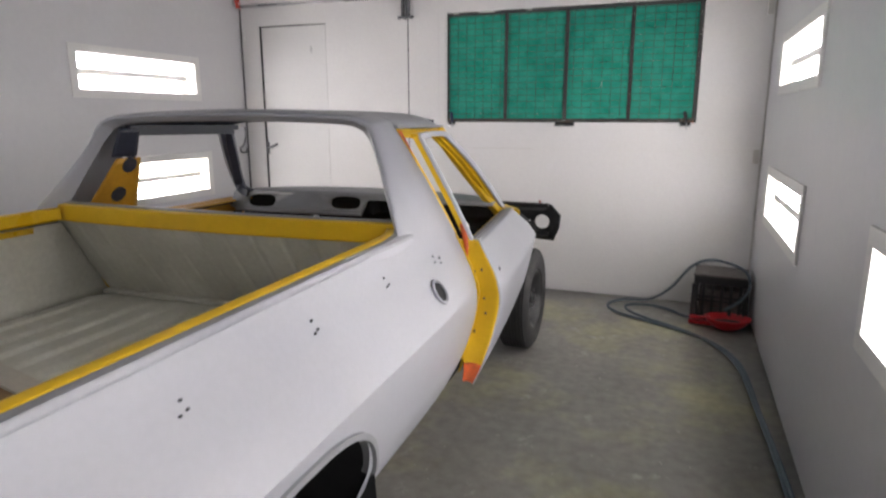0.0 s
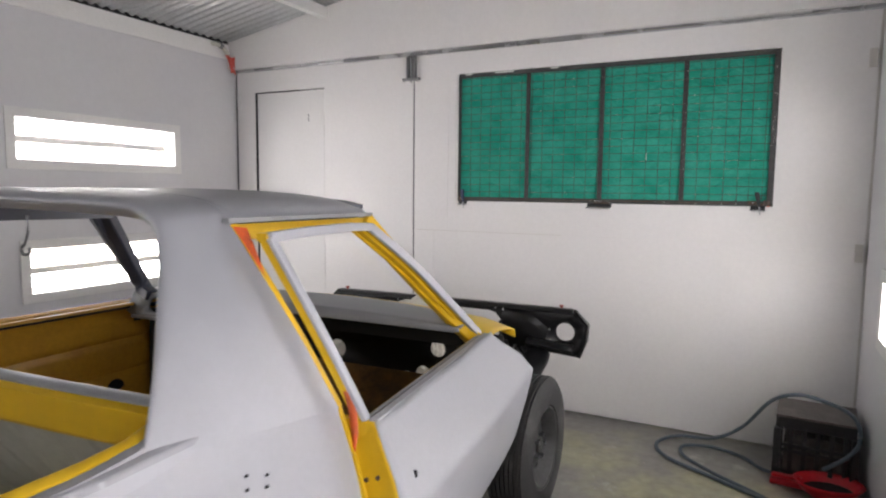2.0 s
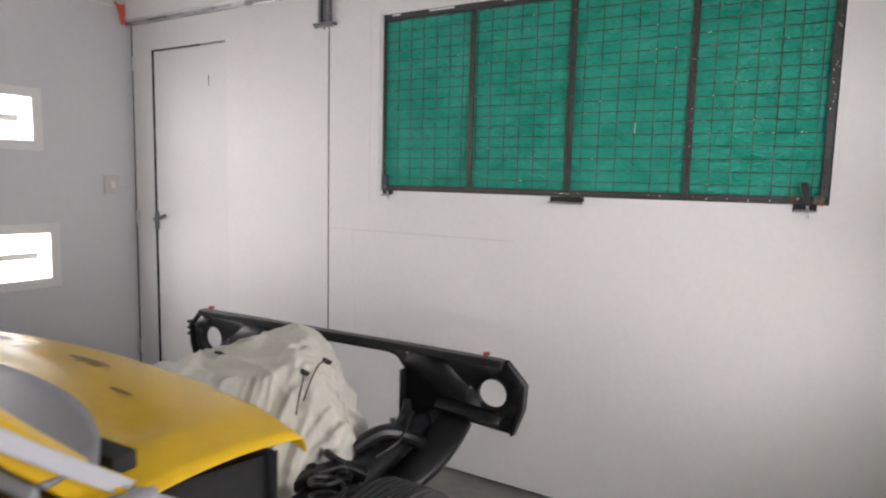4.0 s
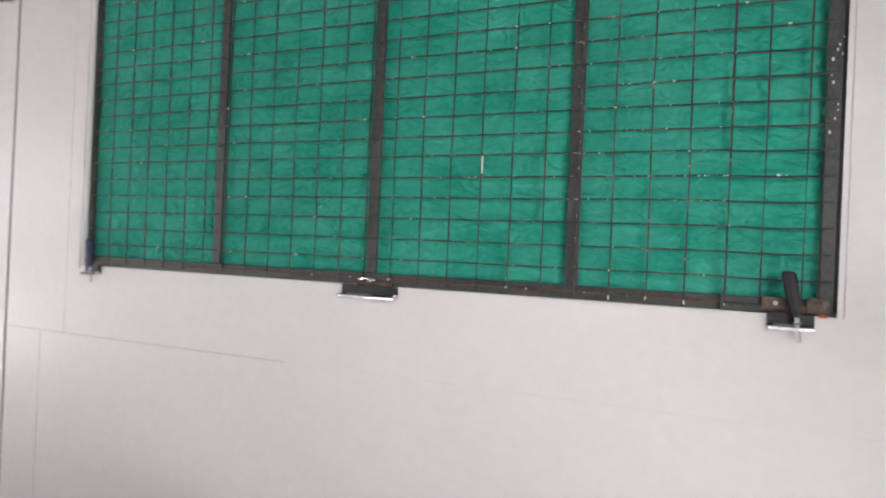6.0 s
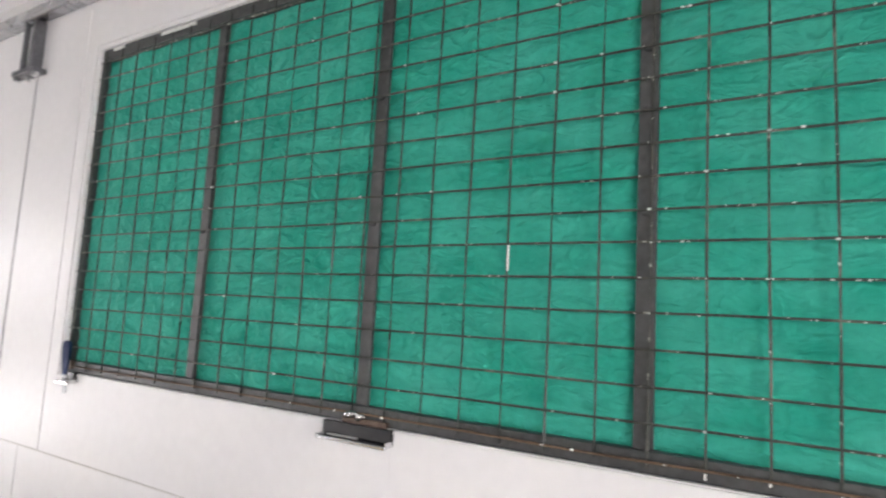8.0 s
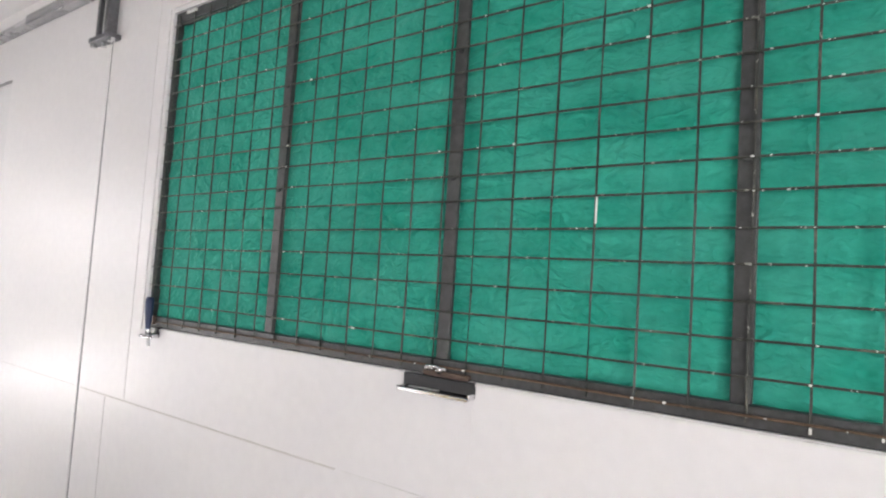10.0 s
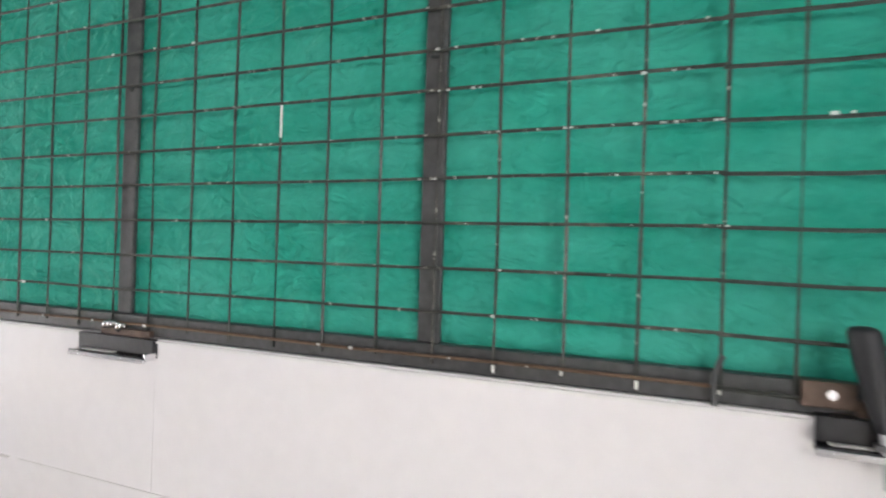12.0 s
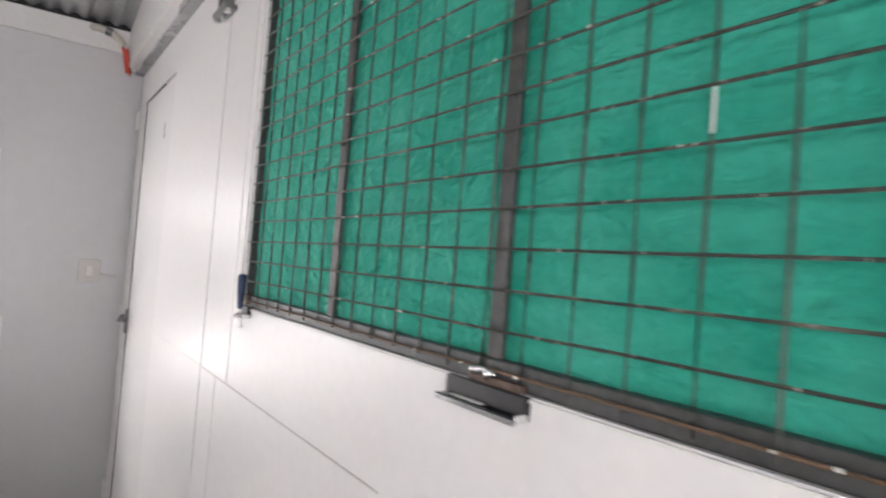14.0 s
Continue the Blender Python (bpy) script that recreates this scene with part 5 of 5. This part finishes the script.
arm = part("upper_arm", sweep(bmesh.new(), curve_points([(0.365, 3.66, 0.545), (0.405, 3.72, 0.570), (0.455, 3.80, 0.570), (0.51, 3.84, 0.54)], 6), rect(0.05, 0.035)), "black", car, "black upper suspension arm", bevel=0.010)
for u, v, z, r in ((0.385, 3.73, 0.580, 0.022), (0.425, 3.70, 0.570, 0.028), (0.440, 3.78, 0.590, 0.022), (0.48, 3.76, 0.570, 0.026)):
    bm = tube([(u, v, z - 0.02), (u + 0.006, v - 0.004, z + 0.006)], r, 12)
    tube([(u + 0.006, v - 0.004, z + 0.004), (u + 0.009, v - 0.006, z + 0.018)], r * 0.45, 6, bm)
    part("bush", bm, "black", arm, bevel=0.004)
part("hose_stub", tube(curve_points([(0.37, 3.86, 0.56), (0.39, 3.80, 0.605), (0.42, 3.77, 0.615), (0.46, 3.79, 0.59)], 6), 0.011, 8), "black", car, "black rubber hose stub")
part("axle", tube([(-0.66, AXLE_R, 0.3215), (0.66, AXLE_R, 0.345)], 0.045, 12), "black", car, "black rear axle")


def wheel(at):
    w = new("wheel")
    w.parent = car
    w["label"] = "black tyre on dark steel wheel"
    w.matrix_basis = at @ Matrix.Scale(0.932, 4)
    R, h = 0.345, 0.098
    prof = [(0.19, -h * 0.72), (0.205, -h * 0.98), (0.26, -h * 1.08), (0.315, -h * 0.98), (0.338, -h * 0.80)]
    for k in range(-3, 4):
        x = k * h * 0.22
        prof += [(R, x - 0.0075), (R, x + 0.0055), (R - 0.008, x + 0.0065), (R - 0.008, x + 0.0125)]
    prof += [(0.338, h * 0.84), (0.315, h * 0.98), (0.26, h * 1.08), (0.205, h * 0.98), (0.19, h * 0.72)]
    part("tyre", lathe(prof, 56), "rubber", w, "worn black tyre", smooth=0.7)
    part("rim", lathe([(0.192, -h * 0.72), (0.192, h * 0.72), (0.198, h * 0.90), (0.190, h * 0.92), (0.170, h * 0.70), (0.158, h * 0.35), (0.15, h * 0.25), (0.10, h * 0.42), (0.07, h * 0.55), (0.035, h * 0.55), (0.033, h * 0.70), (0.002, h * 0.72)], 40), "rim", w, "dark steel rim", smooth=0.9)
    for k in range(5):
        a = 2 * math.pi * k / 5
        y, z = 0.057 * math.cos(a), 0.057 * math.sin(a)
        part("wheel_nut", tube([(h * 0.5, y, z), (h * 0.78, y, z)], 0.011, 6), "steel", w)
    for k in range(8):
        a = 2 * math.pi * (k + 0.5) / 8
        y, z = 0.128 * math.cos(a), 0.128 * math.sin(a)
        part("vent_hole", tube([(h * 0.22, y, z), (h * 0.345, y, z)], 0.016, 8), "shadowblack", w)
    return w


wheel(pose(0.722, 3.62, 0.3215, 0, 0, -2))
wheel(pose(-0.722, 3.62, 0.3215, 0, 0, 178))
wheel(pose(0.66, AXLE_R, 0.3215))
wheel(pose(-0.66, AXLE_R, 0.3215, 0, 0, 180))

# ---------------------------------------------------------------- loose things
# sheet over the engine


def drape(u, v):
    """Height and slip of the sheet: broad and slack over the engine, gathered into narrow folds down its open side."""
    d = math.hypot((u - 0.10) / (0.46 if u < 0.10 else 0.36), (v - 3.98) / (0.78 if v < 3.98 else 0.40))
    z = 0.892 - 0.19 * d ** 1.7
    if u < 0:
        z = max(z, 0.705 + 0.13 * u - 0.5 * max(0, v - 4.08))
    past = max(0, u - 0.175 + 0.30 * max(0, 3.78 - v) + 0.60 * max(0, v - 3.93))
    z -= 2.0 * past * past / (past + 0.16)
    z = max(z, 0.45)
    p = Vector((u * 3.0, v * 3.0, 0.4))
    w = Vector((noise.noise(p * 0.9), noise.noise(p * 0.9 + Vector((7, 3, 1))), 0)) * 0.6
    ridge = lambda q: 1 - 2 * abs(noise.noise(q))
    crest = lambda q: max(0.0, ridge(q)) ** 2.5
    h = min(1, max(0, (u - 0.150 + 0.20 * max(0, v - 3.92)) / 0.09))
    soft = 0.020 * noise.noise(p * 0.8 + w) + 0.003 * noise.noise(p * 4)
    long = crest(Vector((u * 3.0 - v * 2.2, v * 0.9 + u * 1.2, 2)) + 1.5 * w) + 0.6 * crest(Vector((u * 2.0 + v * 4.5, v * 0.8 - u * 1.0, 6)) + 1.6 * w)
    strand = max(0, ridge(Vector((u * 32 + v * 5.0 + 5.0 * w.x, v * 2.6 + 2.0 * w.y, 3)))) ** 1.3
    cross = crest(Vector((u * 7 - v * 9 + 4.0 * w.y, v * 3 + u * 3, 8)))
    tiny = ridge(p * 9 + w * 9) - 0.4
    z += soft + 0.030 * long * (1 - 0.4 * h) + 0.010 * crest(Vector((u * 9 - v * 7, v * 5 + u * 4, 4)) + 2.5 * w) + h * (0.036 * (strand - 0.3) + 0.026 * (cross - 0.3) + 0.004 * tiny)
    return (u + h * (0.026 * (strand - 0.3) + 0.022 * (cross - 0.3) + 0.006 * tiny), v - h * (0.030 * (cross - 0.3) + 0.012 * (strand - 0.3)), z)


ob = part("dust_sheet", sheet(lambda s, t: drape(-0.82 + 1.27 * s, 3.20 + 0.98 * t), 280, 200), "cloth", None, smooth=3, solid=0.003)
ob.matrix_basis = CAR
tagged(ob, "crumpled off-white cotton sheet draped over the engine", "cloth")
def on_sheet(u, v, up):
    return Vector(drape(u, v)) + Vector((0.010, -0.006, 0.008 + up))


for run in (((0.250, 3.845), (0.262, 3.82), (0.275, 3.79), (0.290, 3.76)), ((0.225, 3.985), (0.245, 3.92), (0.268, 3.85), (0.285, 3.80))):
    ob = thing("wiring_lead", "thin brown wiring lead with flat plug lying on the sheet", "cable", at=CAR)
    pts = [on_sheet(u, v, 0.004) for u, v in run]
    part("cable", tube(curve_points(pts, 6), 0.003, 6), "rust", ob)
    bm = boxes(((-0.017, -0.010, -0.004), (0.017, 0.010, 0.005)), ((-0.008, -0.014, -0.003), (0.006, -0.008, 0.003)))
    bmesh.ops.transform(bm, verts=bm.verts[:], matrix=Matrix.Translation(pts[0]) @ Matrix.Rotation(0.5, 4, "Y") @ Matrix.Rotation(0.4, 4, "Z"))
    part("plug", bm, "black", ob, "flat black plug", bevel=0.003)
ob = thing("wiring_plug", "small dark plug lying on the sheet", "plug", at=CAR)
p = on_sheet(-0.09, 3.80, 0.0)
part("body", boxes((p - Vector((0.016, 0.008, 0.002)), p + Vector((0.014, 0.008, 0.008)))), "black", ob, bevel=0.004)
part("pin", tube([p + Vector((0.014, 0, 0.003)), p + Vector((0.024, 0.003, 0.003))], 0.003, 6), "rust", ob)

# board left in the tray
ob = thing("cardboard", "brown cardboard flap with pale edge in the tray", "cardboard", at=CAR @ pose(-0.24, 0.90, 0.713, 0, 0, -14))
part("flap", boxes(((-0.22, -0.14, 0), (0.14, 0.10, 0.006))), "board", ob, bevel=0.002)
part("strip", boxes(((-0.22, 0.055, 0.0065), (0.15, 0.13, 0.016))), "boardedge", ob, "pale timber strip", bevel=0.002)

# crate, dustpan and hose in the corner
crate = thing("crate", "black plastic crate with slotted sides standing on the floor", "crate", at=pose(0.475, 4.66, 0, 0, 0, -4))
w, dp, h = 0.17, 0.15, 0.345
part("base", boxes(((-w, -dp, 0.012), (w, dp, 0.03))), "crate", crate, bevel=0.004)
part("lid", boxes(((-w - 0.004, -dp - 0.004, h - 0.060), (w + 0.004, dp + 0.004, h))), "crate", crate, "solid upper band", bevel=0.006)
part("rim", boxes(((-w - 0.012, -dp - 0.012, h), (w + 0.012, dp + 0.012, h + 0.012))), "cratelid", crate, "dusty brown lid", bevel=0.004)
part("lid_edge", boxes(((-w - 0.013, -dp - 0.0145, h + 0.002), (w + 0.013, -dp - 0.0122, h + 0.0135))), "cratelid", crate, "worn lid edge", bevel=0.001)
for x in (-w, w):
    for y in (-dp, dp):
        part("corner_post", boxes(((x - 0.018, y - 0.018, 0.03), (x + 0.018, y + 0.018, h - 0.060))), "crate", crate, bevel=0.003)
for z in (0.05, 0.16, 0.19):
    part("band", boxes(((-w, -dp - 0.003, z), (w, -dp + 0.01, z + 0.018))), "crate", crate, bevel=0.002)
for k in range(5):
    x = -w + 0.05 + 0.06 * k
    part("slat", boxes(((x, -dp - 0.002, 0.03), (x + 0.022, -dp + 0.01, h - 0.060))), "crate", crate, bevel=0.002)
    part("slat", boxes(((-w, -dp + 0.04 + 0.05 * k, 0.03), (-w + 0.01, -dp + 0.06 + 0.05 * k, h - 0.060))), "crate", crate, bevel=0.002)
part("inner_bin", boxes(((-w + 0.03, -dp + 0.03, 0.03), (w - 0.03, dp - 0.03, h - 0.1))), "cratelid", crate, "dusty contents behind the slats")
pan = thing("dustpan", "red plastic scoop with dark hollow lying on the floor", "dustpan", at=pose(0.52, 4.40, 0, 0, 0, 8))
bm = sheet(lambda s, t: ((0.03 + 0.105 * t) * math.cos(2 * math.pi * s) * 1.15, (0.03 + 0.065 * t) * math.sin(2 * math.pi * s) * 1.25, 0.006 + 0.085 * t ** 2), 36, 8)
part("bowl", bm, "red", pan, "red bowl-shaped scoop", solid=0.004)
part("floor_disc", plate(oval(0, 0, 0.036), (), lambda a, b: (a, b, 0.007)), "crate", pan)
part("dark_disc", plate(oval(0, 0, 0.11, 0.085), (), lambda a, b: (a, b, 0.052)), "shadowblack", pan, "black disc across the bowl")
part("handle", sweep(bmesh.new(), curve_points([(-0.11, 0.04, 0.075), (-0.17, 0.07, 0.06), (-0.23, 0.10, 0.055)], 5), rect(0.035, 0.016)), "red", pan, bevel=0.004)
tray = thing("parts_tray", "red plastic tray edge under the crate", "tray", at=pose(0.40, 4.475, 0, 0, 0, -4))
part("rim", boxes(((-0.13, -0.02, 0.0), (0.10, 0.02, 0.028))), "red", tray, bevel=0.006)
hose = thing("air_hose", "blue-grey rubber air hose looped over crate and floor", "hose")
loop_a = [(0.655, 0.9, 0.011), (0.645, 2.0, 0.011), (0.635, 2.45, 0.011), (0.60, 3.05, 0.011), (0.55, 3.75, 0.011), (0.36, 4.13, 0.011), (0.02, 4.36, 0.011), (-0.24, 4.52, 0.011), (-0.32, 4.70, 0.011),
          (-0.22, 4.86, 0.016), (-0.02, 4.86, 0.04), (0.13, 4.80, 0.16), (0.26, 4.70, 0.36), (0.38, 4.58, 0.452), (0.53, 4.50, 0.447), (0.62, 4.47, 0.40), (0.645, 4.46, 0.30), (0.60, 4.48, 0.20), (0.50, 4.47, 0.12)]
part("hose_run", tube(curve_points(loop_a, 10), 0.0100, 10), "hose", hose)
loop_b = [(0.630, 1.9, 0.011), (0.617, 2.5, 0.011), (0.585, 3.1, 0.011), (0.525, 3.75, 0.011), (0.325, 4.17, 0.011), (0.0, 4.42, 0.015), (-0.16, 4.58, 0.016), (-0.17, 4.72, 0.016), (-0.02, 4.79, 0.011), (0.14, 4.72, 0.011), (0.24, 4.60, 0.011), (0.33, 4.53, 0.03)]
part("hose_run", tube(curve_points(loop_b, 10), 0.0092, 10), "hose", hose)

# grit and flakes on the concrete
random.seed(9)
bm = bmesh.new()
for k in range(170):
    x, y = random.uniform(-0.9, 0.6), random.uniform(0.4, 4.9)
    s = random.uniform(0.002, 0.007)
    bmesh.ops.create_icosphere(bm, subdivisions=1, radius=s, matrix=Matrix.Translation((x, y, s * 0.3)) @ Matrix.Diagonal((random.uniform(0.6, 1.8), 1, 0.4, 1)))
ob = part("grit", bm, "dust", None)
tagged(ob, "pale paint flakes and grit on the concrete", "grit", kind="stuff")
